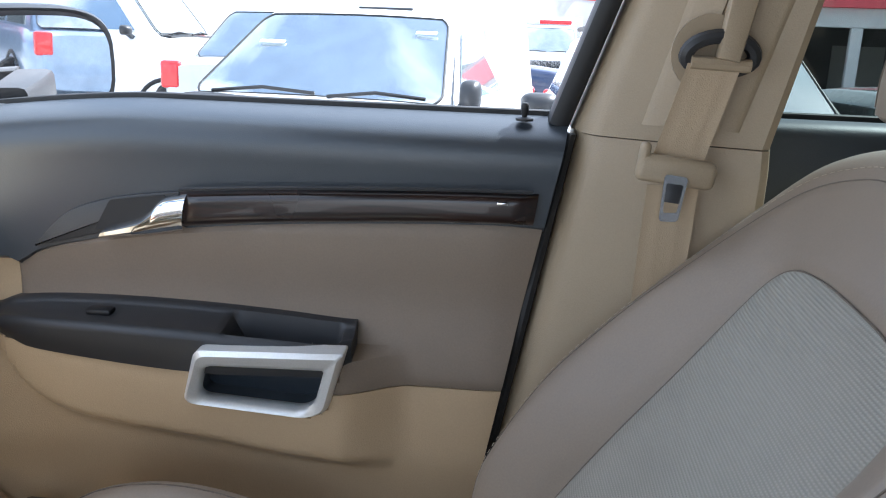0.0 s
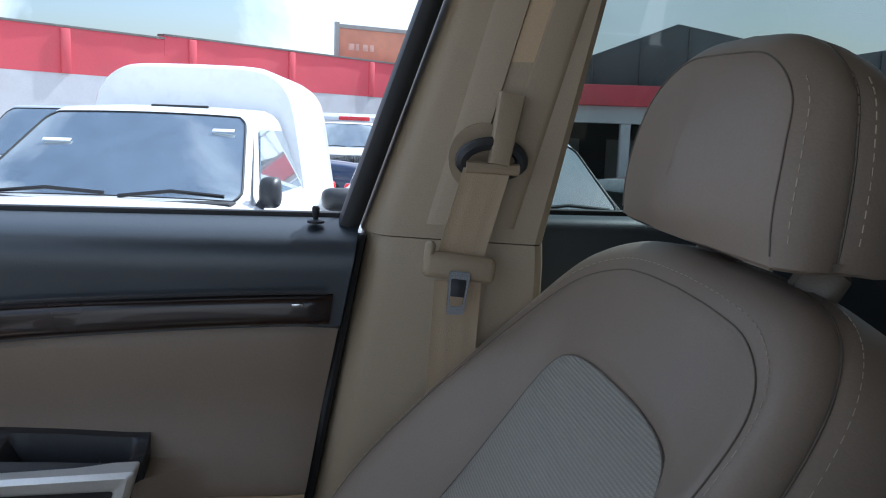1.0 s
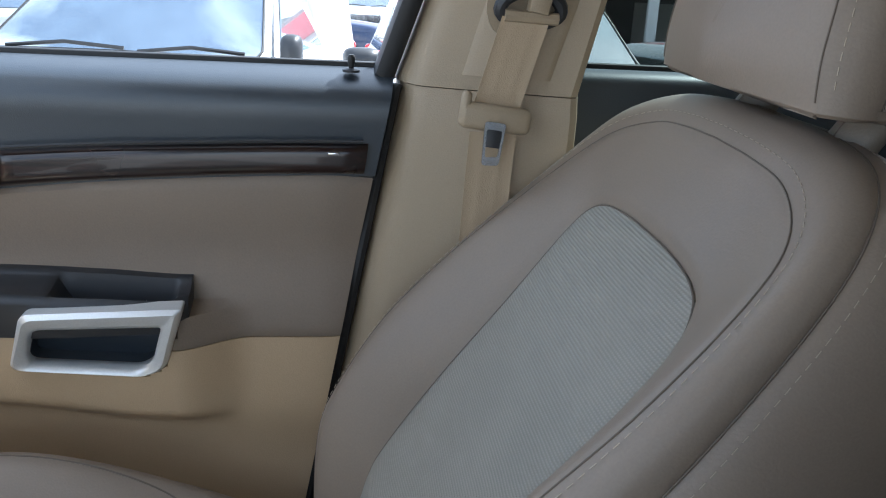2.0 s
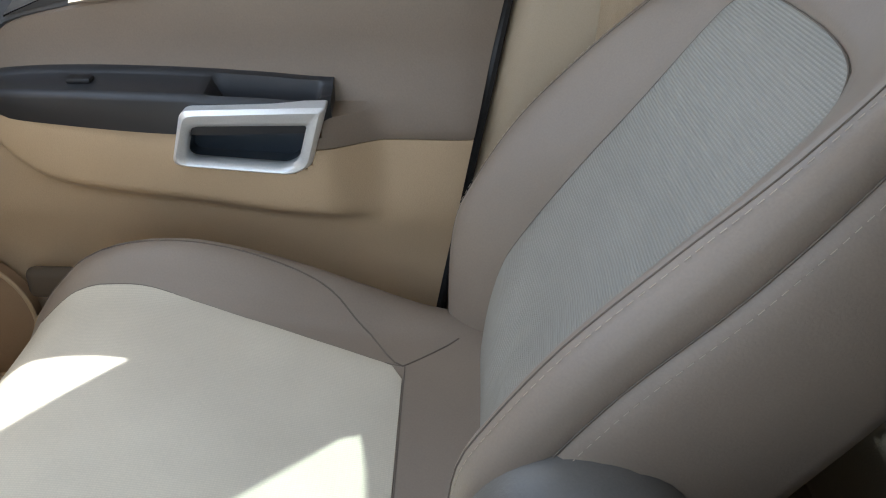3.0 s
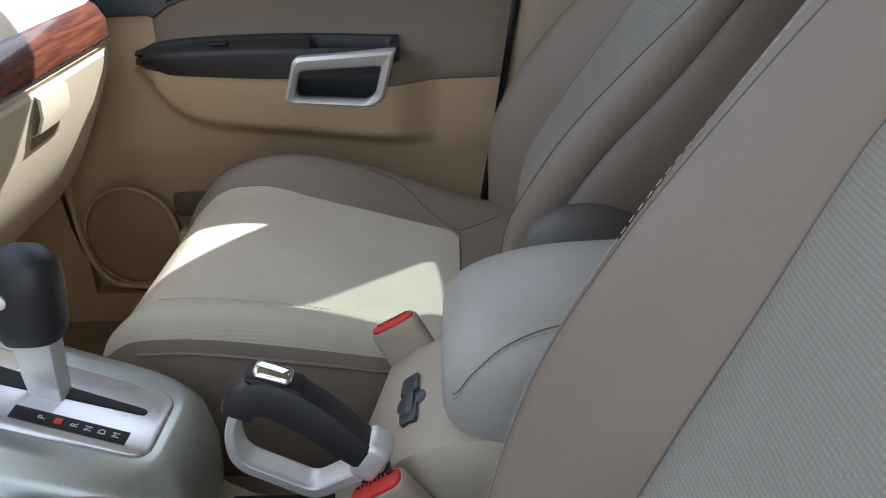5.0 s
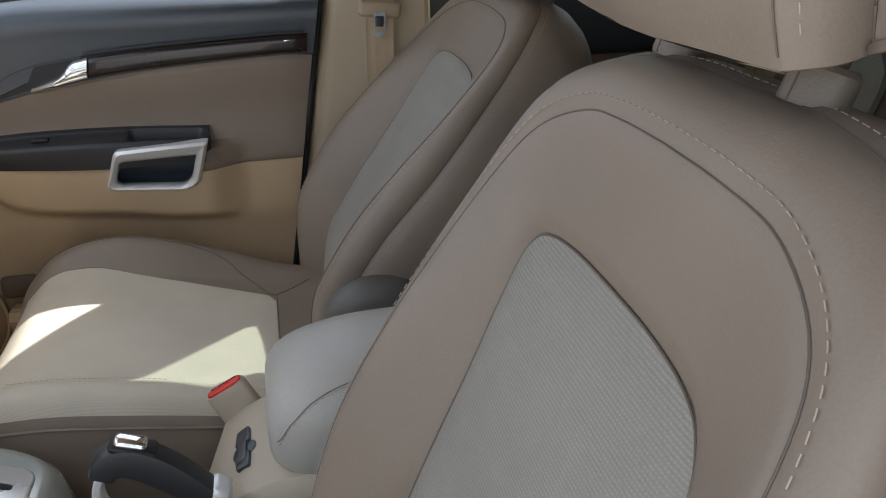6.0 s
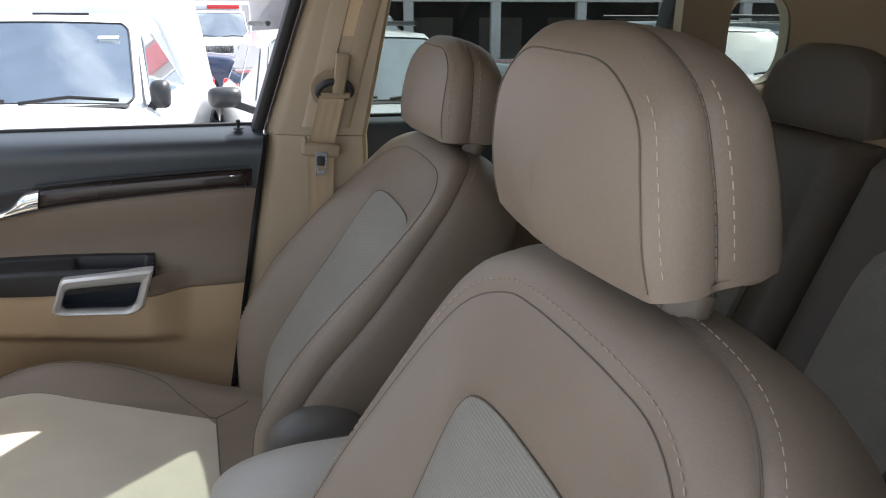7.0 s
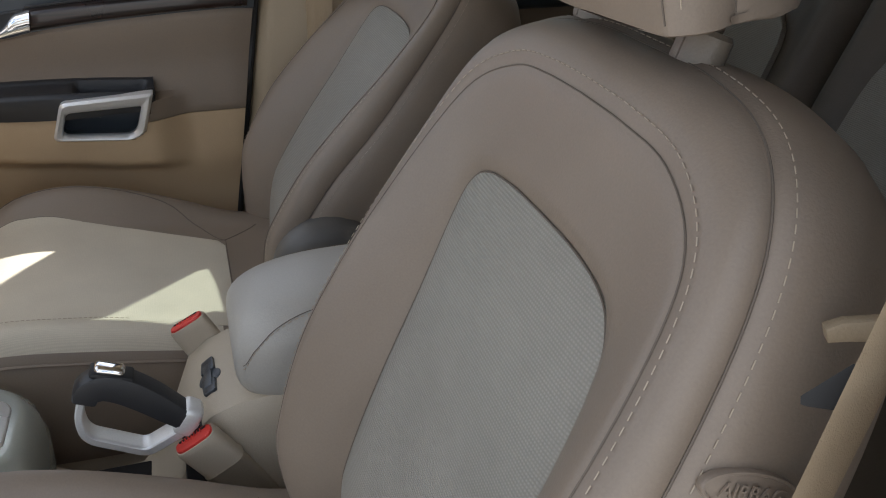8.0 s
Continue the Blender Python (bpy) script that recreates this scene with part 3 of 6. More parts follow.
# armrest: dark padded top with a switch and an open grip pocket above the handle
def armrest_section(x):
    """Section of the armrest at x, from the door face over the top and down the front."""
    y = smooth(x, [-0.632, -0.615, -0.56, -0.48, -0.38, -0.30, -0.235, -0.214], [0.676, 0.658, 0.640, 0.632, 0.630, 0.632, 0.638, 0.652])
    top = smooth(x, [-0.632, -0.60, -0.52, -0.40, -0.30, -0.214], [0.888, 0.899, 0.905, 0.905, 0.901, 0.896])
    h = smooth(x, [-0.632, -0.60, -0.55, -0.38, -0.214], [0.010, 0.030, 0.040, 0.050, 0.040])
    dip = min(1.0, max(0.0, (x + 0.350) / 0.020)) * min(1.0, max(0.0, (-0.226 - x) / 0.010)) * 0.034
    rim = 0.690
    return [(x, rim + 0.010, top + 0.010), (x, rim, top + 0.010), (x, rim - 0.007, top + 0.0085), (x, rim - 0.0095, top + 0.006 - dip * 0.5), (x, rim - 0.012, top + 0.004 - dip), (x, y + 0.016, top - 0.001 - dip), (x, y + 0.010, top - 0.001 - dip * 0.5), (x, y + 0.006, top - 0.0015), (x, y + 0.001, top - 0.005), (x, y, top - 0.010), (x, y + 0.004, top - h * 0.6), (x, y + 0.010, top - h), (x, y + 0.03, top - h - 0.004), (x, rim + 0.010, top - h - 0.004)]
rows = []
for x in sorted([*np.linspace(-0.632, -0.214, 44), -0.3495, -0.340, -0.330, -0.2365, -0.2315, -0.2265]):
    rows.append([Vector(p) - DO for p in armrest_section(float(x))])
armrest = part("armrest", grid(rows, ring=True, caps=True), CHARCOAL, door, "dark grey padded armrest with an open grip pocket", sharp=50)
part("window_switch", moved(rbox((-0.014, -0.008, -0.002), (0.014, 0.008, 0.005), 0.003), Matrix.Translation(Vector((-0.490, 0.662, 0.9075)) - DO)), BLACK, armrest)
# silver pull handle: a slanted frame round a dark pocket
def loopyz(pts, y, r, n=5):
    return [Vector((p[0], y(p[0], p[1]) if callable(y) else y, p[1])) - DO for p in rounded(pts, r, n)]
tilt = handle_y
outer = [(-0.397, 0.815), (-0.369, 0.892), (-0.2145, 0.896), (-0.240, 0.812), (-0.264, 0.799)]
mid1 = [(-0.392, 0.819), (-0.365, 0.887), (-0.221, 0.891), (-0.244, 0.815), (-0.264, 0.804)]
mid2 = [(-0.385, 0.820), (-0.366, 0.877), (-0.232, 0.879), (-0.249, 0.818), (-0.266, 0.808)]
inner = [(-0.381, 0.824), (-0.364, 0.870), (-0.238, 0.871), (-0.253, 0.822), (-0.268, 0.812)]
rr = [0.014, 0.010, 0.004, 0.012, 0.012]
loops = [loopyz(outer, lambda x, z: tilt(x, z) + 0.030, rr), loopyz(outer, lambda x, z: tilt(x, z) + 0.006, rr), loopyz(mid1, lambda x, z: tilt(x, z), rr), loopyz(mid2, lambda x, z: tilt(x, z) + 0.002, rr), loopyz(inner, lambda x, z: tilt(x, z) + 0.008, rr), loopyz(inner, lambda x, z: tilt(x, z) + 0.022, rr)]
pull = part("pull_handle", grid(loops, ring=True, loop=True), SILVER, door, "satin silver pull handle frame", sharp=50)
deep = [(-0.315 + (a + 0.315) * 0.4, 0.842 + (b - 0.842) * 0.4) for a, b in inner]
cupr = [loopyz(inner, lambda x, z: tilt(x, z) + 0.0225, rr), loopyz(inner, lambda x, z: tilt(x, z) + 0.044, rr), loopyz(deep, lambda x, z: tilt(x, z) + 0.047, rr), loopyz([(-0.315 + (a + 0.315) * 0.01, 0.842 + (b - 0.842) * 0.01) for a, b in inner], lambda x, z: tilt(x, z) + 0.047, 0.00001)]
part("handle_pocket", grid(cupr, ring=True), DARK, pull, "dark blue-grey pocket behind the handle")
for x in (-0.335, -0.288):
    part("screw_cap", lathe([(0, 0), (0.0075, 0), (0.0075, 0.005), (0.006, 0.006), (0, 0.006)], 16, m=Matrix.Translation(Vector((x, tilt(x, 0.857) + 0.046, 0.857)) - DO) @ pose(0, 0, 0, 90, 0, 0)), BLACK, pull)
# lock pin with its collar
pin = part("lock_pin", lathe([(0.0, 0.0), (0.0028, 0.0), (0.0028, 0.005), (0.0038, 0.007), (0.0042, 0.014), (0.003, 0.0165), (0, 0.0165)], 14, m=Matrix.Translation(Vector((-0.047, 0.716, 1.129)) - DO)), BLACK, door, "black lock pin")
part("collar", lathe([(0.0, 0.0), (0.009, 0.0), (0.0093, 0.0025), (0.0065, 0.004), (0, 0.004)], 18, m=Matrix.Translation(Vector((-0.047, 0.716, 1.1275)) - DO)), CHARCOAL, pin)
# window seal, frame and the outer skin
part("window_seal", bar([Vector((x, 0.752, 1.128 - 0.018 * max(0, (-0.45 - x) / 0.2) ** 1.5)) - DO for x in np.linspace(X0, -0.006, 30)], 0.012, 0.014, (0, 1, 0)), BLACK, door)
part("window_frame", bar([Vector((0.0 - 0.012 + 0.33 * t * 0.46, 0.735 - 0.05 * t, 1.125 + 0.46 * t)) - DO for t in np.linspace(0, 1, 10)], 0.022, 0.04, (1, 0, 0)), BLACK, door, "black window frame upright")
part("window_frame_top", bar([Vector((0.14 - 0.62 * t, 0.69 - 0.01 * t, 1.565 - 0.06 * t * t)) - DO for t in np.linspace(0, 1, 10)], 0.03, 0.03, (0, 1, 0)), BLACK, door)
part("outer_skin", shell([[Vector((min(x, gap_x(z)), 0.80 - 0.05 * max(0, (z - 0.9) / 0.22), z)) - DO for z in np.linspace(0.47, 1.115, 14)] for x in np.linspace(-0.95, 0.0, 20)], (0, -0.012, 0)), PAINT_SILVER, door)
# loudspeaker grille and map pocket low on the door
spk = Vector((-0.690, 0.660, 0.588)) - DO
sp = part("speaker_grille", lathe([(0, 0.008), (0.05, 0.0075), (0.085, 0.006), (0.090, 0.003), (0.094, 0.0), (0.094, -0.02), (0, -0.02)], 40, m=Matrix.Translation(spk) @ pose(0, 0, 0, 90, 0, 0) @ Matrix.Diagonal((0.84, 0.93, 1, 1))), mat("brown_beige_speaker_cloth", (0.33, 0.22, 0.125), 0.8, vary=0.06, grain=0.8, grain_scale=900), door, "brown-beige loudspeaker grille")
part("grille_ring", tube([spk + Vector((0.081 * math.cos(a), -0.002, 0.090 * math.sin(a))) for a in np.linspace(0, 2 * math.pi, 41)[:-1]], 0.003, 6, closed=True), BEIGE, sp)
rows = []
for x in np.linspace(-0.60, -0.10, 30):
    zt = smooth(x, [-0.6, -0.5, -0.2, -0.1], [0.60, 0.585, 0.575, 0.57])
    rows.append([Vector(p) - DO for p in ((x, 0.675, zt), (x, 0.640, zt + 0.004), (x, 0.630, zt - 0.01), (x, 0.640, 0.50), (x, 0.66, 0.48))])
part("map_pocket", shell(rows, (0, 0.012, 0)), BEIGE, door)
# dark brown block stands in for the shade inside the pocket opening
part("pocket_shade_block", rbox(Vector((-0.610, 0.655, 0.622)) - DO, Vector((-0.545, 0.676, 0.664)) - DO, 0.010, 3), mat("brown_pocket_shade", (0.10, 0.075, 0.05), 0.8), door)
part("front_edge_seal", tube([Vector(q) - DO for q in [tuple(v) for v in cr([(-0.755, 0.652, 0.82), (-0.768, 0.652, 0.743), (-0.777, 0.650, 0.65), (-0.770, 0.650, 0.565), (-0.742, 0.650, 0.512), (-0.70, 0.652, 0.497), (-0.58, 0.655, 0.490)], 40)]], 0.005, 8), BEIGE, door, "beige rim")
# door mirror outside the window
mh = Vector((-0.695, 0.93, 1.14))
housing = grid([[mh - DO + Vector((dx, 0.125 * s * math.copysign(abs(math.cos(a)) ** 0.6, math.cos(a)), 0.076 * s * math.copysign(abs(math.sin(a)) ** 0.6, math.sin(a)))) for a in np.linspace(0, 2 * math.pi, 37)[:-1]] for dx, s in ((0.0, 0.94), (0.006, 0.99), (0.0, 1.03), (-0.02, 1.06), (-0.05, 1.02), (-0.08, 0.85), (-0.10, 0.55), (-0.11, 0.1))], ring=True, caps=True)
TURN = Matrix.Translation(mh - DO) @ pose(0, 0, 0, 0, 0, -24) @ Matrix.Translation(DO - mh)
mirror = part("door_mirror", moved(housing, TURN), CHARCOAL, door, "dark grey door mirror")
glass = [mh - DO + Vector((0.008, 0.113 * math.copysign(abs(math.cos(a)) ** 0.6, math.cos(a)), 0.066 * math.copysign(abs(math.sin(a)) ** 0.6, math.sin(a)))) for a in np.linspace(0, 2 * math.pi, 37)[:-1]]
part("mirror_glass", moved(plate(glass, 0.003, (1, 0, 0)), TURN), MIRROR, mirror, "mirror glass")
part("mirror_arm", bar([Vector((-0.64, 0.77, 1.11)) - DO, Vector((-0.66, 0.84, 1.115)) - DO, Vector((-0.68, 0.90, 1.12)) - DO], 0.05, 0.04, (1, 0, 0)), CHARCOAL, mirror)


# ---- rear passenger door, quarter and rear bench ----
rdoor = thing("passenger_rear_door", (0.5, 0.72, 0.46), "dark grey and beige rear passenger door, shut", "car door")
RO = Vector(rdoor.location)
rows = []
for x in np.linspace(0.192, 0.86, 30):
    row = [(x, 0.752, 1.118), (x, 0.742, 1.137), (x, 0.722, 1.139), (x, 0.705, 1.130), (x, 0.697, 1.10), (x, 0.69, 1.06), (x, 0.688, 1.0), (x, 0.70, 0.985)]
    rows.append([Vector(p) - RO for p in [tuple(q) for q in cr(row, 20)]])
part("upper_trim", shell(rows, (0, 0.02, -0.008)), DARK, rdoor, "dark blue-grey soft plastic")
part("lower_trim", shell([[Vector((x, 0.69 + 0.01 * math.sin(8 * z), z)) - RO for z in np.linspace(0.47, 0.985, 14)] for x in np.linspace(0.192, 0.86, 20)], (0, 0.02, 0)), LEATHER_DOOR, rdoor)
part("window_seal", bar([Vector((x, 0.752, 1.137)) - RO for x in np.linspace(0.2, 0.9, 20)], 0.012, 0.014, (0, 1, 0)), BLACK, rdoor)
part("outer_skin", shell([[Vector((x, 0.80 - 0.05 * max(0, (z - 0.9) / 0.22), z)) - RO for z in np.linspace(0.47, 1.12, 12)] for x in np.linspace(0.19, 0.95, 12)], (0, -0.012, 0)), PAINT_SILVER, rdoor)
part("window_frame", bar([Vector((0.80 + 0.08 * t, 0.735 - 0.05 * t, 1.12 + 0.46 * t)) - RO for t in np.linspace(0, 1, 8)], 0.022, 0.05, (1, 0, 0)), BLACK, rdoor)
pane = part("window_pane", shell([[Vector((x + 0.1 * (z - 1.12), 0.752 - 0.055 * (z - 1.12) / 0.45, z)) - RO for z in np.linspace(1.12, 1.57, 6)] for x in np.linspace(0.19, 0.84, 8)], (0, 0.004, 0)), TINT, rdoor, "tinted window glass")

# rear door and glass on the open side, and the tailgate glass
ddoor = thing("driver_rear_door", (0.55, -0.74, 0.46), "shut rear door on the driver side with tinted glass", "car door")
GO = Vector(ddoor.location)
part("inner_trim", shell([[Vector((x, -0.70 - 0.01 * math.sin(8 * z), z)) - GO for z in np.linspace(0.47, 1.12, 12)] for x in np.linspace(0.27, 0.88, 12)], (0, -0.03, 0)), LEATHER_DOOR, ddoor)
part("window_pane", shell([[Vector((x + 0.1 * (z - 1.12), -0.745 + 0.055 * (z - 1.12) / 0.45, z)) - GO for z in np.linspace(1.12, 1.57, 6)] for x in np.linspace(0.27, 0.86, 8)], (0, -0.004, 0)), TINT_DARK, ddoor, "tinted window glass")
tg = part("window_2", shell([[(1.80 - 0.28 * (z - 1.10) / 0.48, y, z) for z in np.linspace(1.10, 1.58, 6)] for y in np.linspace(-0.66, 0.66, 10)], (0.004, 0, 0)), TINT_DARK)
tagged(tg, "tinted tailgate glass", "window", kind="structure")
structure("quarter_glass_driver", shell([[(x, -0.70, z) for z in np.linspace(1.10, 1.58, 4)] for x in np.linspace(1.15, 1.62, 6)], (0, -0.004, 0)), TINT_DARK, "tinted rear quarter glass on the open side", "window")

# rear quarter trim with its rounded window opening
def ell(k, a):
    c, s = math.cos(a), math.sin(a)
    return (1.062 + 0.080 * k * math.copysign(abs(c) ** 0.75, c), 1.285 + 0.095 * k * math.copysign(abs(s) ** 0.75, s))
rows = []
for k, f in enumerate((0.0, 0.15, 0.35, 0.6, 1.0)):
    row = []
    for a in np.linspace(0, 2 * math.pi, 49)[:-1]:
        x, z = ell(1, a)
        ox = 1.062 + math.copysign(1, math.cos(a)) * min(abs(math.cos(a)) * 2, 1) * (0.23 if math.cos(a) < 0 else 0.68)
        oz = (1.30 + 0.27 * min(abs(math.sin(a)) * 2, 1)) if math.sin(a) > 0 else 1.30 - 0.42 * min(abs(math.sin(a)) * 2, 1)
        x, z = x + (ox - x) * f, z + (oz - z) * f
        y = 0.675 - 0.04 * (z - 1.2) + (0.045 if f == 0 else 0.006 if k == 1 else 0) - 0.02 * f
        row.append((x, y, z))
    rows.append(row)
structure("quarter_trim", grid([*rows, *[[(x, y + 0.03, z) for x, y, z in r] for r in reversed(rows)]], ring=True, loop=True), PILLAR, "light beige rear quarter trim round a small window", "quarter trim")
structure("quarter_lower", rbox((0.86, 0.66, 0.42), (1.76, 0.72, 0.90), 0.02), BEIGE, "beige lower rear quarter trim", "quarter trim")
structure("quarter_lower_driver", rbox((0.86, -0.72, 0.42), (1.76, -0.66, 1.10), 0.02), BEIGE, "beige lower rear quarter trim", "quarter trim")
structure("quarter_upper_driver", rbox((0.90, -0.70, 1.10), (1.15, -0.64, 1.58), 0.02), PILLAR, "light beige rear pillar trim", "quarter trim")
qp = part("window_1", plate([Vector((ell(1.03, a)[0], 0.712, ell(1.03, a)[1])) for a in np.linspace(0, 2 * math.pi, 33)[:-1]], 0.004, (0, 1, 0)), TINT)
tagged(qp, "tinted rear quarter window glass", "window", kind="structure")


# ---- seats ----
HALF = 30
LOOP = 56
# The backrest is skinned over loops that run up one side, over the top and down the other side.
# Half loops as (sideways, up along the backrest, forward), from the top centre down.
CLOTH_EDGE = [(0, .471, 0), (.05, .470, 0), (.095, .464, 0), (.120, .450, 0), (.133, .417, 0), (.139, .33, .003), (.142, .24, .009), (.147, .15, .010), (.148, .06, .006), (.143, -.05, 0)]
INNER_SEAM = [(0, .558, .002), (.06, .556, .001), (.112, .549, .0), (.160, .524, .006), (.184, .482, .016), (.201, .40, .036), (.206, .32, .056), (.205, .225, .072), (.196, .12, .070), (.184, .03, .054), (.170, -.05, .040)]
OUTER_SEAM = [(0, .600, -.034), (.07, .599, -.032), (.135, .587, -.026), (.182, .557, -.015), (.207, .507, -.008), (.224, .42, .004), (.230, .33, .016), (.230, .23, .033), (.226, .13, .034), (.215, .03, .013), (.200, -.05, -.01)]


def half_loop(ctl):
    return [Vector(p) for p in cr(ctl, LOOP)]


def blend(a, b, q, bulge=(0, 0, 0), power=1.0):
    """Points between two half loops; forward follows its own curve, with an outward swell between them."""
    out = []
    for p, r in zip(a, b):
        m = p.lerp(r, q)
        m.z = p.z + (r.z - p.z) * (1 - (1 - q) ** power)
        k = math.sin(math.pi * q)
        away = Vector((p.x, max(0.0, p.y - 0.45) * 1.6)).normalized() if p.x > 1e-4 or p.y > 0.45 else Vector((0, 1))
        out.append(m + Vector((away.x * bulge[0] * k, away.y * bulge[1] * k, bulge[2] * k)))
    return out


def shrunk(loop, f, forward):
    """The loop drawn in towards the middle line of its panel."""
    return [Vector((p.x * f, -0.05 + (p.y + 0.05) * (0.25 + 0.75 * f), forward(p))) for p in loop]


def shifted(loop, du, ds, dn):
    """The loop moved outward by du at the sides, ds at the top, and forward by dn."""
    out = []
    for p in loop:
        top = min(1.0, max(0.0, (p.y - 0.40) / 0.14))
        out.append(Vector((p.x + du * min(1.0, p.x / 0.08), p.y + ds * top, p.z + dn)))
    return out


def whole(half):
    """Both sides of a half loop, as seat points with x to the rear."""
    return [Vector((-p.z, -p.x, p.y)) for p in reversed(half)] + [Vector((-p.z, p.x, p.y)) for p in half[1:]]


def tucked(half):
    """The foot of the backrest curves back towards its hinge."""
    return [p + Vector((0, 0, -0.040 * max(0.0, (0.12 - p.y) / 0.12) ** 1.5)) for p in half]


def skin(halves):
    """A closed skin over loops, with a foot that joins their two ends."""
    loops = [whole(h) for h in halves]
    bm = grid(loops)
    grid([[l[0].lerp(l[-1], k / 8) for k in range(9)] for l in loops], bm=bm)
    bmesh.ops.remove_doubles(bm, verts=bm.verts, dist=0.0002)
    return bm


EDGE, INNER, OUTER = half_loop(CLOTH_EDGE), half_loop(INNER_SEAM), half_loop(OUTER_SEAM)


def backrest_mesh():
    rise = [blend(EDGE, INNER, q, power=1.7) for q in (0.07, 0.18, 0.34, 0.52, 0.7, 0.85)]
    inner_lip, inner_back = blend(EDGE, INNER, 0.955, power=1.7), blend(INNER, OUTER, 0.06, (0.002, 0.002, 0.002))
    groove = [p + Vector((0, 0, -0.0015)) for p in INNER]
    band = [blend(INNER, OUTER, q, (0.009, 0.009, 0.007)) for q in (0.16, 0.32, 0.5, 0.68, 0.84)]
    outer_lip = blend(INNER, OUTER, 0.95, (0.009, 0.009, 0.007))
    outer_groove = [p + Vector((-0.0016 * min(1, p.x / 0.1), 0, -0.0016)) for p in OUTER]
    side = [shifted(OUTER, 0.0030, 0.0030, -0.005), shifted(OUTER, 0.008, 0.006, -0.024), shifted(OUTER, 0.010, 0.006, -0.048)]
    flat = shifted(OUTER, 0.006, -0.002, -0.075)
    rear = [[Vector((p.x * k, p.y * m, p.z * 0.25 + z)) for p in flat] for k, m, z in ((0.985, 0.985, -0.092), (0.94, 0.955, -0.112), (0.84, 0.90, -0.122), (0.5, 0.6, -0.128), (0.0, 0.3, -0.130))]
    under = [shrunk(EDGE, f, lambda p: p.z - 0.012) for f in (0.0, 0.5, 0.93)]
    return skin([tucked(h) for h in (*under, [p + Vector((0, 0, -0.005)) for p in EDGE], *rise, inner_lip, groove, inner_back, *band, outer_lip, outer_groove, *side, flat, *rear)])


def back_insert_mesh():
    """The cloth panel of the backrest, puffed between its seams."""
    loops = []
    for f in (0.0, 0.15, 0.3, 0.45, 0.6, 0.72, 0.82, 0.89, 0.94, 0.975, 1.0):
        puff = 0.008 * (1 - math.exp(-(1 - f) * 9)) - 0.003
        loops.append(shrunk(EDGE, f, lambda p: p.z * f + 0.006 * (1 - f) * math.sin(math.pi * min(1, max(0, p.y / 0.45))) + puff))
    back = [[p + Vector((0, 0, -0.007)) for p in loops[-1]]]
    return skin([tucked(h) for h in loops + back])


def back_line(a, b, q, lift=0.0, bulge=(0, 0, 0)):
    """A line of thread or seam along the backrest between two half loops."""
    return whole(tucked([p + Vector((lift * 0.5 * min(1, p.x / 0.1), lift * 0.3, lift)) for p in blend(a, b, q, bulge)]))


def stitches(path, step=0.008, length=0.0046, r=0.0006, side=(0, 0, 0)):
    """A dashed line of thread along a path."""
    bm = bmesh.new()
    pts = [Vector(p) for p in path]
    acc, marks = 0.0, [0.0]
    for a, b in zip(pts, pts[1:]):
        marks.append(marks[-1] + (b - a).length)
    def at(d):
        k = max(i for i in range(len(marks)) if marks[i] <= d + 1e-9)
        k = min(k, len(pts) - 2)
        return pts[k].lerp(pts[k + 1], (d - marks[k]) / max(1e-9, marks[k + 1] - marks[k]))
    while acc + length < marks[-1]:
        tube([at(acc), at(acc + length / 2), at(acc + length)], r, 5, bm=bm)
        acc += step
    return bm


HEAD_FRONT = [(0, .110, -.002), (.058, .107, -.003), (.099, .083, -.004), (.112, .048, -.005), (.116, .012, -.010), (.118, -.018, -.019)]
HEAD_REAR = [(0, .130, -.029), (.062, .125, -.030), (.106, .099, -.035), (.121, .062, -.041), (.124, .024, -.049), (.123, -.010, -.056)]
FRONT, REAR = half_loop(HEAD_FRONT), half_loop(HEAD_REAR)


def head_shrunk(f, swell):
    return [Vector((p.x * f, -0.018 + (p.y + 0.018) * (0.3 + 0.7 * f), p.z + swell * (1 - f * f))) for p in FRONT]


def head_mix(q, out, lift=0.0):
    """Points on the headrest's side band, between its panel seam and its gusset seam."""
    res = []
    for p, r in zip(FRONT, REAR):
        d = Vector((p.x, max(0.0, p.y) * 1.1))
        d = d.normalized() if d.length > 1e-4 else Vector((0, 1))
        k = out * math.sin(math.pi * q) + lift
        res.append(p.lerp(r, q) + Vector((d.x * k, d.y * k, lift * 0.5)))
    return res


def head_rear(f, z):
    rise = 0.25 * z
    return [Vector((p.x * f, -0.010 + rise + (p.y + 0.010) * (0.3 + 0.7 * f) - rise * max(0.0, p.y / 0.13), p.z - z)) for p in REAR]


def headrest_mesh():
    panel = [head_shrunk(f, 0.010) for f in (0.0, 0.25, 0.5, 0.72, 0.88, 0.96)]
    groove = [p + Vector((0, 0, -0.0009)) for p in FRONT]
    band = [head_mix(q, 0.006) for q in (0.05, 0.2, 0.35, 0.5, 0.65, 0.8, 0.95)]
    sunk = head_mix(1.0, 0.0, -0.0014)
    end = [head_rear(f, z) for f, z in ((1.002, 0.004), (1.003, 0.016), (0.985, 0.030), (0.94, 0.044), (0.84, 0.056), (0.62, 0.064), (0.32, 0.067), (0.0, 0.068))]
    bm = skin([*panel, groove, *band, sunk, *end])
    bmesh.ops.recalc_face_normals(bm, faces=bm.faces)
    foot = [e for e in bm.edges if all(v.co.z < -0.005 for v in e.verts) and len(e.link_faces) == 2 and e.calc_face_angle(0) > 0.9]
    bmesh.ops.bevel(bm, geom=foot, offset=0.008, segments=3, profile=0.5, affect="EDGES")
    return bm


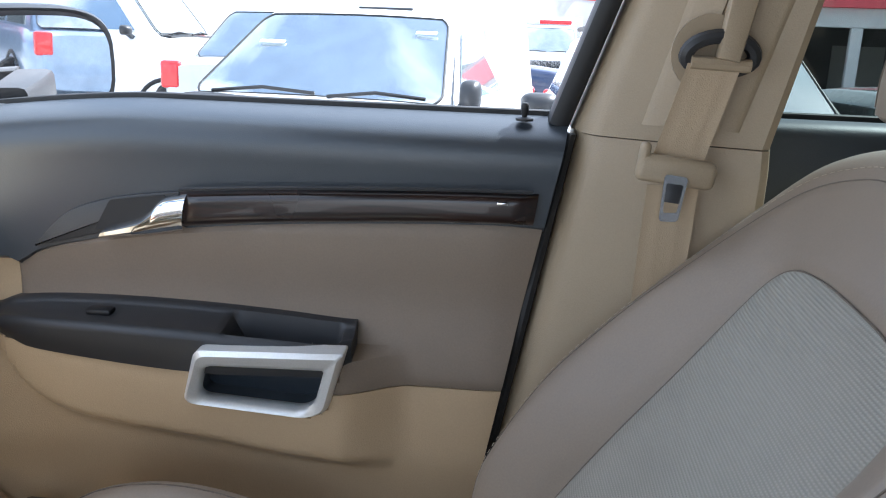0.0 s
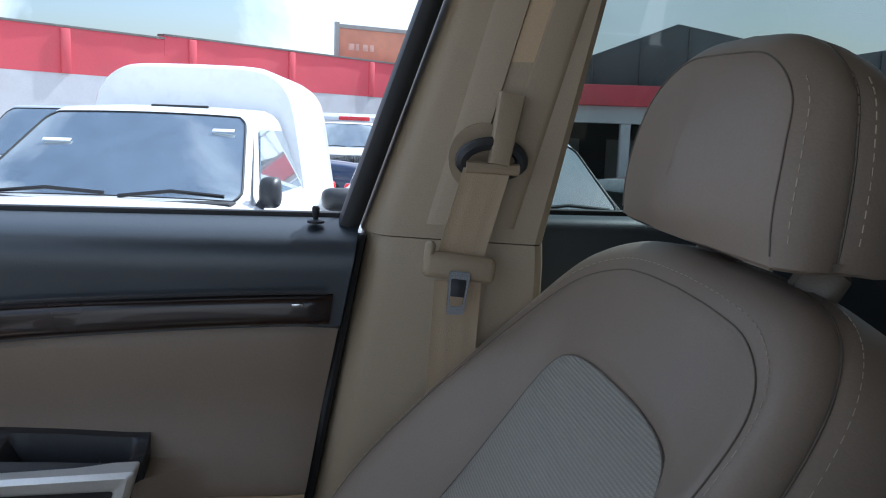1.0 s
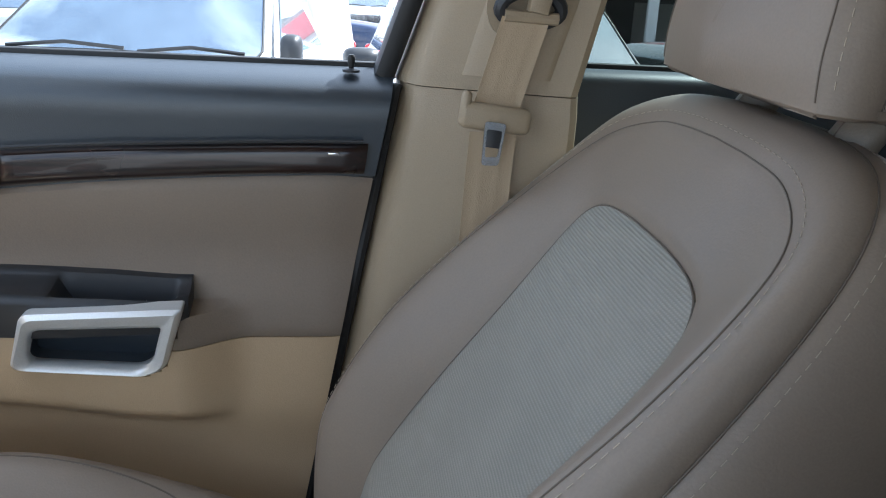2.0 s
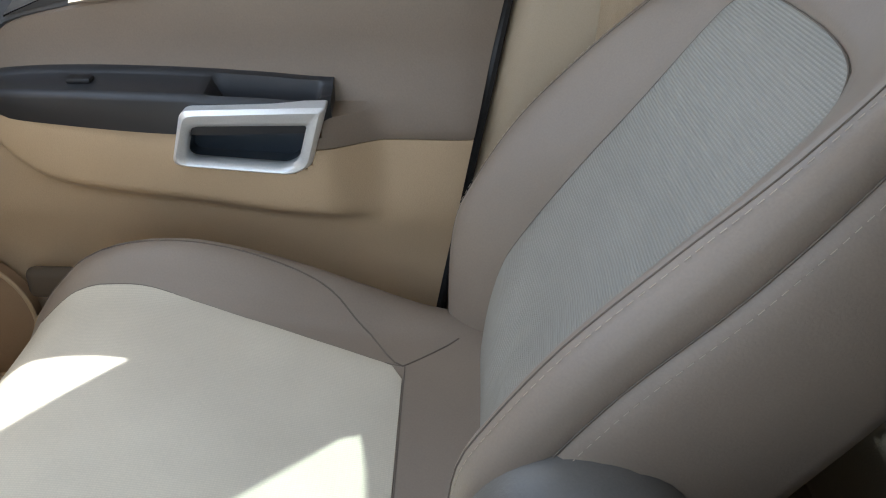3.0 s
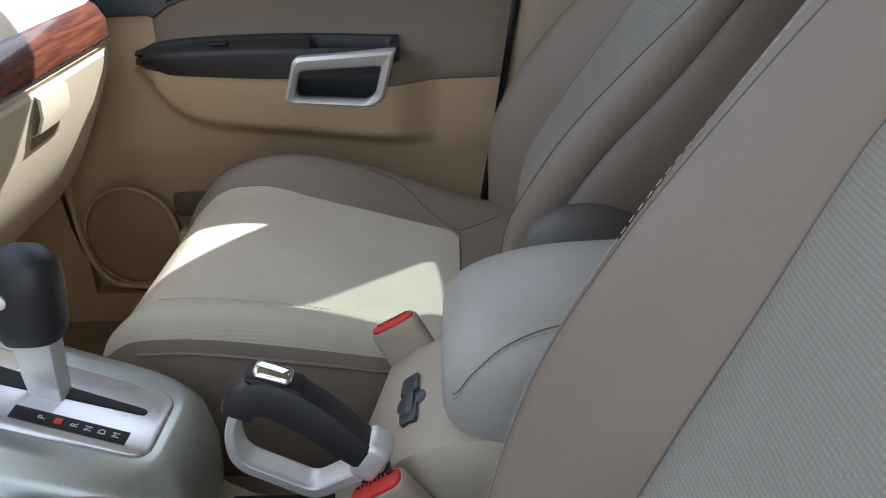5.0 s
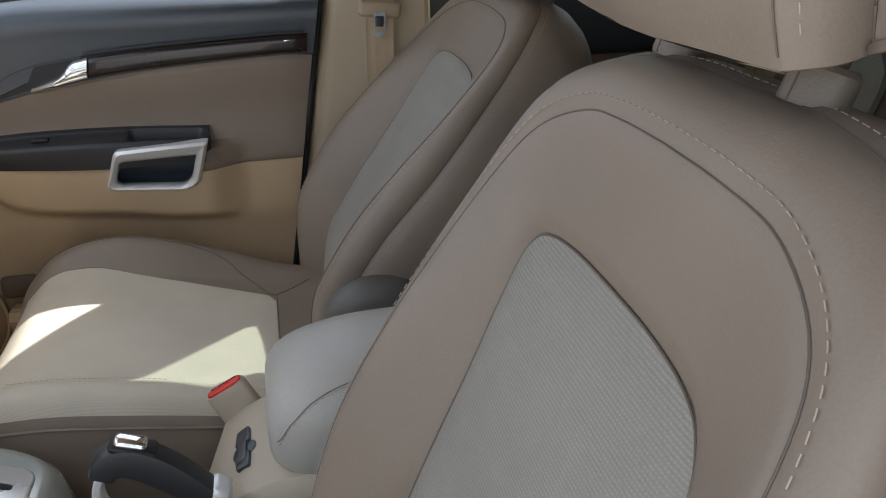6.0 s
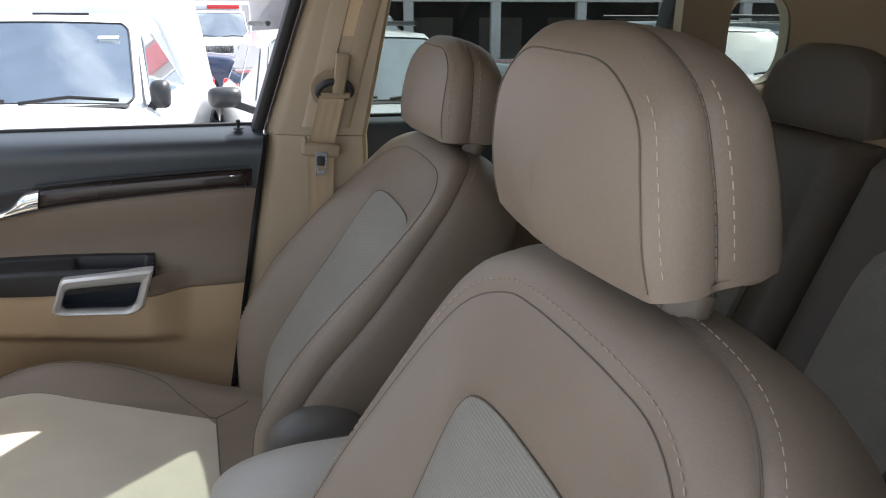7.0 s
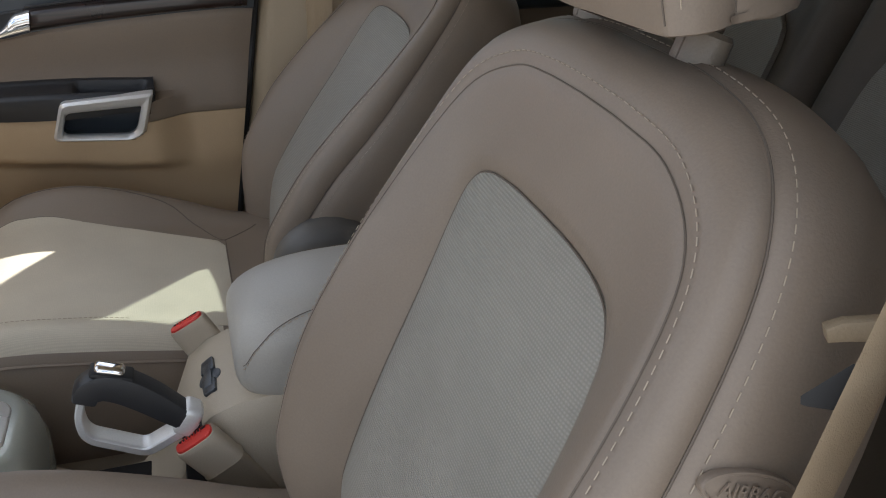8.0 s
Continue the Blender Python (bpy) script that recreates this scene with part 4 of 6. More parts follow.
def head_sides(half):
    """The two flanks of a headrest line, without its run over the crown."""
    line = whole(half)
    return line[6:36], line[-36:-6]


def cushion_half(x, k=1.0):
    """Half section of the seat cushion at x (front is negative): pairs (sideways, height)."""
    w = smooth(x, [-0.52, -0.44, -0.3, -0.1, 0.04], [0.238, 0.250, 0.255, 0.245, 0.225])
    z0 = smooth(x, [-0.55, -0.49, -0.42, -0.3, -0.18, -0.1, 0.03], [0.672, 0.692, 0.697, 0.683, 0.662, 0.650, 0.645])
    b = smooth(x, [-0.54, -0.46, -0.36, -0.22, -0.1, 0.03], [0.022, 0.044, 0.055, 0.039, 0.014, 0.006]) * k
    ctl = [(0, z0), (0.32, z0), (0.52, z0 + 0.02 * b), (0.66, z0 + 0.18 * b), (0.76, z0 + 0.84 * b), (0.86, z0 + 0.97 * b), (0.945, z0 + 0.45 * b - 0.006), (0.99, z0 - 0.035), (1.0, z0 - 0.08), (0.985, 0.545), (0.94, 0.50), (0.6, 0.49), (0, 0.49)]
    return [(u * w, z) for u, z in [tuple(p) for p in cr(ctl, HALF)]]


LOW = {"side": 0.42}  # the passenger's bolster beside the console is the lower one


def cushion_top(x, y, lift=0.0):
    """A point on top of the cushion; its console side lies at negative y."""
    h = cushion_half(x, 1.0 if y > 0 else LOW["side"])
    k = max(range(HALF), key=lambda i: h[i][0])
    z = np.interp(abs(y), [p[0] for p in h[:k]], [p[1] for p in h[:k]])
    if x < -0.49:
        c = math.cos(math.asin(min(1.0, (-0.49 - x) / 0.055)))
        z = 0.60 + (z - 0.60) * (0.45 + 0.55 * c ** 0.6)
        y *= 0.80 + 0.20 * c ** 0.5
    return Vector((x, y, z + lift))


def cushion_mesh():
    rows = []
    for x in np.linspace(0.03, -0.49, 30):
        h, g = cushion_half(x), cushion_half(x, LOW["side"])
        rows.append([(x, y, z) for y, z in h + [(-y, z) for y, z in g[-2:0:-1]]])
    for f in np.linspace(0.1, 0.985, 9):
        a = f * math.pi / 2
        x = -0.49 - 0.055 * math.sin(a)
        h, g = cushion_half(x), cushion_half(x, LOW["side"])
        zc = 0.60
        k, q = 0.45 + 0.55 * math.cos(a) ** 0.6, 0.80 + 0.20 * math.cos(a) ** 0.5
        loop = [(y * q, zc + (z - zc) * k) for y, z in h]
        low = [(y * q, zc + (z - zc) * k) for y, z in g]
        rows.append([(x, y, z) for y, z in loop + [(-y, z) for y, z in low[-2:0:-1]]])
    return grid(rows, ring=True, caps=True)


def cushion_insert_edge(x, sign):
    """Half width of the cloth panel: it narrows to the rear on the door side and reaches the piping on the console side."""
    if sign > 0 or LOW["side"] > 1:
        return smooth(x, [-0.53, -0.49, -0.46, -0.40, -0.30, -0.2, -0.128], [0.158, 0.168, 0.172, 0.170, 0.150, 0.127, 0.112])
    return smooth(x, [-0.53, -0.46, -0.38, -0.31, -0.2, -0.128], [0.150, 0.164, 0.178, 0.190, 0.198, 0.200])


def cushion_crease(x):
    return smooth(x, [-0.50, -0.46, -0.38, -0.31, -0.2, -0.128], [0.146, 0.158, 0.170, 0.183, 0.192, 0.196])


def bolster_seam(x):
    """The seam along the crest of the door-side bolster, running into the cloth panel's rear corner."""
    return smooth(x, [-0.535, -0.48, -0.40, -0.30, -0.22, -0.17, -0.128], [0.195, 0.205, 0.209, 0.208, 0.194, 0.160, 0.112])


def cushion_insert_mesh():
    rows = []
    for x in list(np.linspace(-0.128, -0.49, 32)) + list(np.linspace(-0.495, -0.530, 8)):
        row = []
        for t in np.linspace(-1, 1, 35):
            w = cushion_insert_edge(x, t) - (0.022 - math.sqrt(max(0.0, 0.022 ** 2 - max(0.0, x + 0.150) ** 2)))
            d = min((1 - abs(t)) * w, (x + 0.534), -0.122 - x)
            puff = 0.0034 * (1 - math.exp(-max(0, d) / 0.012)) + 0.0004
            if t < 0 and x < -0.2 and LOW["side"] < 1:
                puff -= 0.0022 * math.exp(-((-t * w - cushion_crease(x)) / 0.004) ** 2)
            row.append(cushion_top(x, t * w, puff))
        rows.append(row)
    return shell(rows, (0, 0, -0.008))


RING = 2 * HALF - 2
def second_skin(ob, material, chosen):
    """Covers the chosen faces, told by their place j round the section, with another material."""
    me = ob.data
    me.materials.append(material)
    slot = len(me.materials) - 1
    for k, q in enumerate(me.polygons):
        if k < len(me.polygons) - 2 and chosen(q, k % RING):
            q.material_index = slot


def seat(name, label, x, y, back_y, pivot, recline, head, dx=0.0, flip=1, cy=0.0, low=0.42, recliner=(0.027, 0.120, 0.256), thread=0.0004):
    """A front seat: the cushion moves by dx, the backrest leans about its pivot; head gives the headrest's height, reach, lean and sideways shift, that of its posts, and its size."""
    LOW["side"] = low
    s = thing(name, (x, y, FLOOR), label, "car seat", "front seats")
    base = Matrix.Translation((-x + dx, cy, -FLOOR)) @ Matrix.Diagonal((1, flip, 1, 1))
    cushion = part("cushion", cushion_mesh(), LEATHER, s, "taupe leather cushion with raised bolsters", base)
    if low < 1:
        second_skin(cushion, CLOTH_CUSHION, lambda q, j: j > RING - 16 and -0.535 < q.center.x < -0.145)
    part("cushion_insert", cushion_insert_mesh(), CLOTH_CUSHION, cushion, "pale ribbed cloth panel")
    edge = [cushion_top(xx, cushion_insert_edge(xx, 1), -0.0003) for xx in np.linspace(-0.128, -0.529, 44)]
    part("seam", tube(edge, 0.0009, 5), SEAM, cushion)
    part("seam", tube([cushion_top(-0.126, yy, -0.0002) for yy in np.linspace(-0.222, 0.112, 16)], 0.0009, 5), SEAM, cushion)
    part("front_stitching", stitches([cushion_top(xx, -cushion_crease(xx) - 0.005, 0.0032 if low < 1 else -0.004) for xx in np.linspace(-0.485, -0.27, 22)], 0.007, 0.0045, 0.0005), STITCH, cushion, kind="stuff")
    for sign in ((-1,) if low < 1 else (1, -1)):
        line = []
        for xx in np.linspace(0.0, -0.485, 40):
            yy, zz = cushion_half(xx, 1.0 if sign > 0 else LOW["side"])[16]
            line.append(Vector((xx, sign * (yy + 0.0012), zz + 0.0008)))
        part("piping", tube(line, 0.0024, 6), LEATHER, cushion)
        part("piping_seam", tube([p + Vector((0, -sign * 0.0032, 0.0010)) for p in line], 0.0008, 5), SEAM, cushion)
    if low < 1:
        crest = [cushion_top(xx, bolster_seam(xx), 0.0002) for xx in np.linspace(-0.535, -0.128, 44)]
        part("bolster_seam", tube(crest, 0.0010, 5), SEAM, cushion)
        part("corner_seam", tube([cushion_top(-0.128 + 0.06 * k, 0.112 + 0.055 * k, 0.0002) for k in np.linspace(0, 1, 12)], 0.0010, 5), SEAM, cushion)
    part("base_cover", shell([[Vector((xx, sy * 0.235, zz)) for zz in (0.555, 0.53, 0.47, 0.44)] for sy in (1,) for xx in np.linspace(-0.50, 0.08, 20)], (0, -0.02, 0)), CONSOLE, s, m=base)
    part("base_cover", shell([[Vector((xx, -0.235, zz)) for zz in (0.555, 0.53, 0.47, 0.44)] for xx in np.linspace(-0.50, 0.08, 20)], (0, 0.02, 0)), CONSOLE, s, m=base)
    for sy in (0.2, -0.2):
        part("rail", rbox((-0.48, sy - 0.02, FLOOR + 0.004), (0.08, sy + 0.02, 0.46), 0.005), CHARCOAL, s, m=base)
    lean = Matrix.Translation((pivot[0] - x, back_y - y, pivot[1] - FLOOR)) @ pose(0, 0, 0, 0, recline, 0)
    back = part("backrest", backrest_mesh(), LEATHER, s, "taupe leather backrest with side bolsters", lean, sharp=60)
    part("backrest_insert", back_insert_mesh(), CLOTH_BACK, back, "grey-beige ribbed cloth panel", sharp=60)
    part("seam", tube(back_line(EDGE, INNER, 0.012, -0.0030), 0.0008, 5), SEAM, back)
    part("seam", tube(back_line(INNER, OUTER, 0.0, -0.0010), 0.0007, 5), SEAM, back)
    part("stitching", stitches(back_line(INNER, OUTER, 0.15, 0.0009, (0.009, 0.009, 0.007)), 0.0085, 0.0050, thread), STITCH, back, kind="stuff")
    part("outer_seam", tube(back_line(INNER, OUTER, 1.0, -0.0009), 0.0008, 5), SEAM, back)
    part("outer_stitching", stitches(whole(tucked(shifted(OUTER, 0.0052, 0.0040, -0.0095))), 0.0085, 0.0050, thread), STITCH, back, kind="stuff")
    # recliner covers at the foot of the backrest
    for sign in (1, -1):
        cover = lathe([(0, 0.010), (0.045, 0.008), (0.062, 0.003), (0.074, -0.006), (0.081, -0.018), (0.082, -0.06), (0, -0.06)], 44)
        moved(cover, Matrix.Translation((recliner[0], sign * recliner[2], recliner[1])) @ pose(0, 0, 0, -90 * sign, 0, 0))
        part("recliner_cover", cover, RECLINER, back, "grey-beige round recliner cover")
    # headrest on two posts with collars
    at = lean @ Matrix.Translation((-head[1], head[3], head[0])) @ pose(0, 0, 0, 0, head[2] - recline, 0) @ Matrix.Diagonal((head[5], head[5], head[5], 1))
    rest = part("headrest", headrest_mesh(), LEATHER, s, "taupe leather headrest with stitched panels", at, sharp=60)
    part("panel_seam", tube(whole(head_mix(0.0, 0.0, -0.0004))[3:-3], 0.0006, 5), SEAM, rest)
    part("gusset_seam", tube(whole(head_mix(1.0, 0.0, -0.0008))[3:-3], 0.0007, 5), SEAM, rest)
    for flank in head_sides(head_mix(0.2, 0.006, 0.0003)):
        part("panel_stitching", stitches(flank, 0.0080, 0.0048, 0.00045), STITCH, rest, kind="stuff")
    for flank in head_sides(head_mix(0.985, 0.006, 0.0003)):
        part("gusset_stitching", stitches(flank, 0.0062, 0.0044, 0.0008), SEAM, rest, "dark double-stitched gusset seam", kind="stuff")
    for flank in head_sides([p + Vector((0.0004, 0.0004, 0)) for p in head_rear(1.003, 0.010)]):
        part("rear_stitching", stitches(flank, 0.0080, 0.0048, 0.0005), STITCH, rest, kind="stuff")
    for sy in (-0.0715, 0.0715):
        y1 = sy + head[4]
        top = at @ Vector((0.090, sy, 0.010))
        foot = lean @ Vector((0.046, y1, 0.575))
        part("post", tube([foot, top], 0.0065, 12), POST, s, "taupe sleeved headrest post")
        collar = part("collar", lathe([(0, 0), (0.0195, 0), (0.0205, 0.003), (0.0200, 0.021), (0.0175, 0.024), (0, 0.024)], 28), POST, s, "taupe post collar", lean @ Matrix.Translation((0.046, y1, 0.597)) @ Matrix.Diagonal((0.72, 1.05, 1.05, 1)))
        part("collar_joint", rbox((-0.0209, -0.0006, 0.001), (-0.018, 0.0006, 0.0225), 0.0002, 1), SEAM, collar)
    return s, back


RECLINER = mat("grey_beige_plastic", (0.13, 0.122, 0.11), 0.42, grain=0.2)
POST = mat("taupe_plastic", (0.20, 0.165, 0.128), 0.42, grain=0.2)
pseat, pback = seat("car_seat", "taupe leather front passenger seat with pale ribbed cloth panels", -0.25, 0.407, 0.411, (-0.073, 0.655), 32, (0.602, 0.0454, 16, 0.0, 0.0, 1.05), cy=-0.027, thread=0.00032)
dseat, dback = seat("car_seat", "taupe leather driver seat with grey ribbed cloth panels", -0.20, -0.398, -0.417, (-0.085, 0.642), 19.6, (0.622, 0.0402, 4.2, 0.027, 0.036, 1.0), dx=-0.01, flip=-1, low=1.25)

# airbag badge on the outer side of the driver's backrest
SIDE = shifted(OUTER, 0.010, 0.006, -0.048)
def outer_side(height, deeper):
    """A point on the outer flank of the driver's backrest."""
    p = min(SIDE[12:], key=lambda q: abs(q.y - height))
    return Vector((-(p.z - deeper), -p.x - 0.0012 - 0.08 * deeper, p.y))
b0 = outer_side(0.432, -0.010)
bx = (outer_side(0.432, 0.0) - outer_side(0.432, -0.02)).normalized()
by = (outer_side(0.455, -0.01) - outer_side(0.405, -0.01)).normalized()
bz = bx.cross(by).normalized()
by = bz.cross(bx)
badge_at = Matrix((( bx.x, by.x, bz.x, b0.x), (bx.y, by.y, bz.y, b0.y), (bx.z, by.z, bz.z, b0.z), (0, 0, 0, 1)))
badge = thing("airbag_badge", dback.parent.matrix_basis @ dback.matrix_basis @ badge_at, "taupe embossed oval airbag badge on the driver seat side", "badge")
oval = [(0.030 * math.cos(a), 0.0115 * math.sin(a)) for a in np.linspace(0, 2 * math.pi, 41)[:-1]]
part("badge_plate", plate([Vector((u, v, -0.003)) for u, v in oval], 0.005, (0, 0, 1), 0.001), LEATHER, badge)
part("badge_rim", tube([(u * 0.95, v * 0.9, 0.002) for u, v in oval], 0.0011, 6, closed=True), LEATHER, badge)


def lettering(name, text, size, material, parent, m, label="", depth=0.0006):
    """Raised letters turned into a mesh."""
    cu = bpy.data.curves.new(name, "FONT")
    cu.body, cu.size, cu.extrude, cu.align_x, cu.align_y = text, size, depth, "CENTER", "CENTER"
    tmp = new("tmp", cu)
    me = bpy.data.meshes.new_from_object(tmp.evaluated_get(bpy.context.evaluated_depsgraph_get()))
    bpy.data.objects.remove(tmp)
    bpy.data.curves.remove(cu)
    me.materials.clear()
    me.materials.append(material)
    ob = new(name, me)
    ob.parent, ob.matrix_basis = parent, m
    return tagged(ob, label)


lettering("badge_letters", "AIRBAG", 0.0115, LEATHER, badge, pose(0, 0, 0.0036))


# ---- centre console ----
console = thing("centre_console", (-0.2, 0, FLOOR), "pale beige centre console between the front seats", "console")
CO = Vector(console.location)
rows = []
for x in np.linspace(-0.98, 0.34, 50):
    zt = smooth(x, [-0.98, -0.62, -0.47, -0.42, -0.36, -0.27, -0.235, -0.20, -0.12, 0.34], [0.76, 0.70, 0.635, 0.58, 0.535, 0.535, 0.60, 0.688, 0.725, 0.735])
    w = smooth(x, [-0.98, -0.6, -0.40, -0.25, 0.0, 0.34], [0.125, 0.122, 0.085, 0.090, 0.098, 0.10])
    half = [(0, zt), (0.7, zt), (0.9, zt - 0.002), (0.97, zt - 0.012), (1.0, zt - 0.035), (1.03, 0.52), (1.06, FLOOR)]
    r = [(u * w, z) for u, z in half]
    row = [(x, y, z) for y, z in r] + [(x, -y, z) for y, z in reversed(r[1:])]
    rows.append([Vector(p) - CO for p in sorted(row, key=lambda p: -p[1])])
part("body", shell(rows, (0, 0, -0.012)), CONSOLE, console)
# black plate stands in for the deep shade in the gap here
part("brake_gap_shade", moved(rbox((-0.085, -0.030, -0.02), (0.045, 0.105, 0.004), 0.004), Matrix.Translation(Vector((-0.31, -0.045, 0.541)) - CO)), BLACK, console, "black plate for the shade in the gap round the parking brake")
# twelve-volt socket with its winged cap
cap = part("socket_cap", lathe([(0, 0), (0.019, 0), (0.021, 0.004), (0.021, 0.010), (0.017, 0.013), (0, 0.013)], 28), DARK, console, "dark grey rubber socket cap", Matrix.Translation(Vector((-0.168, -0.006, 0.700)) - CO) @ pose(0, 0, 0, 0, -32, 0) @ Matrix.Diagonal((0.78, 0.78, 0.9, 1)))
for sy in (-1, 1):
    part("wing", plate([Vector((p[0], p[1], 0.009)) for p in rounded([(-0.013, sy * 0.012), (0.013, sy * 0.012), (0.012, sy * 0.047), (-0.010, sy * 0.045)], 0.004)], 0.007, (0, 0, 1), 0.0015), DARK, cap)
part("wing_bar", rbox((-0.008, -0.030, 0.012), (0.008, 0.030, 0.017), 0.003), DARK, cap)

# storage box lid used as an armrest
box = thing("armrest_box", (0.018, 0.0, 0.688), "grey-beige padded armrest box lid on the console", "armrest")
rows = []
for f in np.linspace(0, 1, 26):
    if f < 0.45:
        a = (1 - f / 0.45) * math.pi / 2
        x, k = -0.035 - 0.125 * math.sin(a), math.cos(a) ** 0.62
        k = max(k, 0.05)
    else:
        x, k = -0.035 + (f - 0.45) / 0.55 * 0.32, 1
    row = []
    for a in np.linspace(0, 2 * math.pi, 45)[:-1]:
        c, s = math.cos(a), math.sin(a)
        y = 0.098 * (0.55 + 0.45 * k) * math.copysign(abs(c) ** 0.55, c)
        z = (0.078 if s > 0 else 0.072) * (0.1 + 0.9 * k) * math.copysign(abs(s) ** 0.6, s)
        row.append((x, y * (1 - 0.10 * max(0, s) ** 2), 0.074 + z + 0.02 * max(-0.1, x)))
    rows.append(row)
part("padding", grid(rows, ring=True, caps=True), mat("grey_beige_soft_vinyl", (0.44, 0.42, 0.38), 0.42, vary=0.04, grain=0.25, grain_scale=500), box)
for sy in (-1, 1):
    for gap, material, r in ((0.0, SEAM, 0.0012), (0.004, STITCH, 0.0007)):
        line = []
        for f in np.linspace(0, 1, 50):
            x = -0.150 + 0.42 * f ** 1.5
            fx = min(1.0, max(0.0, (x + 0.160) / 0.125))
            k = max(0.05, math.sqrt(max(0.0, 1 - (1 - fx) ** 2)) ** 0.62)
            sn = 0.80 * smooth(x, [-0.150, -0.135, -0.11, -0.07, 0.0], [0.05, 0.35, 0.72, 0.92, 1.0]) - gap * 9
            c = math.sqrt(1 - min(0.99, max(0.0, sn)) ** 2)
            y = 0.098 * (0.55 + 0.45 * k) * c ** 0.55 * (1 - 0.10 * sn * sn)
            z = 0.078 * (0.1 + 0.9 * k) * max(0.0, sn) ** 0.6
            line.append((x, sy * (y + 0.0003), 0.074 + z + 0.02 * max(-0.1, x) + 0.0003))
        if material is SEAM:
            part("seam", tube(line, 0.0005, 6), material, box)
        else:
            part("seam_stitching", stitches(line, 0.008, 0.0045, 0.0006), material, box, kind="stuff")
part("hinge_block", rbox((0.20, -0.09, -0.0), (0.30, 0.09, 0.05), 0.01), CONSOLE, box)


def buckle(x, y, z, lean_x, lean_y, label):
    """A belt buckle on its stalk with a red release button."""
    b = thing("belt_buckle", Matrix.Translation((x, y, z)) @ pose(0, 0, 0, lean_x, lean_y, 0), label, "belt buckle", "front belt buckles")
    rows = []
    for h, sx, sy in ((-0.16, 0.80, 0.8), (-0.058, 0.93, 0.95), (-0.055, 1.04, 1.08), (-0.052, 1.0, 1.0), (-0.01, 1.0, 1.0), (-0.002, 0.98, 0.97), (0.0, 0.93, 0.90)):
        rows.append([(0.0265 * sx * math.copysign(abs(math.cos(a)) ** 0.5, math.cos(a)), 0.0125 * sy * math.copysign(abs(math.sin(a)) ** 0.6, math.sin(a)), h) for a in np.linspace(0, 2 * math.pi, 33)[:-1]])
    case = part("case", grid(rows, ring=True, caps=True), CONSOLE, b, "beige plastic buckle case")
    red = [(0.0235 * math.copysign(abs(math.cos(a)) ** 0.5, math.cos(a)), 0.0095 * math.copysign(abs(math.sin(a)) ** 0.7, math.sin(a)) - 0.0005) for a in np.linspace(0, 2 * math.pi, 33)[:-1]]
    button = part("release_button", plate([Vector((p[0], p[1], -0.004)) for p in red], 0.0075, (0, 0, 1), 0.002), RED, b, "red release button")
    part("slot", moved(rbox((-0.018, -0.0016, 0.0), (0.018, 0.0016, 0.0044), 0.001), Matrix.Translation((0, 0.0045, 0))), BLACK, button)
    for k in range(7):
        part("grip_rib", rbox((-0.014 + 0.004 * k, 0.000, 0.002), (-0.0125 + 0.004 * k, 0.006, 0.0046), 0.0004), RED, button)
    return b


buckle(-0.195, 0.102, 0.728, -6, -28, "beige belt buckle with red button beside the passenger seat")
buckle(-0.196, -0.112, 0.702, 8, -30, "beige belt buckle with red button beside the driver seat")

# ---- parking brake ----
brake = thing("parking_brake", (-0.207, -0.088, 0.62), "black parking brake lever with silver loop frame and chrome button", "brake lever")
BO = Vector((-0.22, -0.09, 0.62))
grip = [(-0.314, -0.098, 0.772), (-0.308, -0.098, 0.783), (-0.292, -0.098, 0.787), (-0.272, -0.098, 0.778), (-0.250, -0.098, 0.760), (-0.232, -0.098, 0.742), (-0.216, -0.098, 0.726)]
part("grip", bar([Vector(p) - BO for p in [tuple(q) for q in cr(grip, 24)]], 0.029, lambda t: 0.026 + 0.009 * math.sin(math.pi * t), (0, 1, 0)), CHARCOAL, brake, "black grained grip")
loop = [(p[0], -0.095, p[1]) for p in rounded([(-0.312, 0.783), (-0.325, 0.752), (-0.322, 0.722), (-0.262, 0.689), (-0.206, 0.716)], [0.004, 0.02, 0.014, 0.010, 0.004], 6)]
part("loop_frame", bar([Vector(p) - BO for p in loop], 0.027, lambda t: 0.007 + 0.007 * t, (0, 1, 0)), SILVER, brake, "satin silver loop frame")
part("end_cap", moved(rbox((-0.013, -0.016, -0.019), (0.011, 0.016, 0.019), 0.007, 3), Matrix.Translation(Vector((-0.212, -0.097, 0.722)) - BO) @ pose(0, 0, 0, 0, 35, 0)), SILVER, brake)
part("release_button", moved(rbox((-0.016, -0.0095, -0.003), (0.016, 0.0095, 0.007), 0.005, 3), Matrix.Translation(Vector((-0.284, -0.098, 0.8015)) - BO) @ pose(0, 0, 0, 0, 20, 0)), CHROME, brake, "chrome release button")
part("button_well", moved(rbox((-0.021, -0.0125, -0.006), (0.025, 0.0125, 0.0012), 0.004, 2), Matrix.Translation(Vector((-0.283, -0.098, 0.8012)) - BO) @ pose(0, 0, 0, 0, 20, 0)), BLACK, brake)
part("shaft", bar([Vector(p) - BO for p in ((-0.212, -0.096, 0.715), (-0.210, -0.096, 0.68), (-0.218, -0.095, 0.60), (-0.225, -0.095, 0.55))], 0.024, 0.024, (0, 1, 0)), CHARCOAL, brake)

# ---- gear selector ----
sel = thing("gear_selector", (-0.50, 0.0, 0.66), "silver automatic gear selector with dark leather knob", "gear lever")
SO = Vector(sel.location)
GATE_Y, MARK_Y = 0.009, -0.031
PLATE_TURN = pose(0, 0, 0, 0, math.degrees(math.atan(0.36)), 0)
def plate_z(x):
    return 0.677 + (-0.40 - x) * 0.36
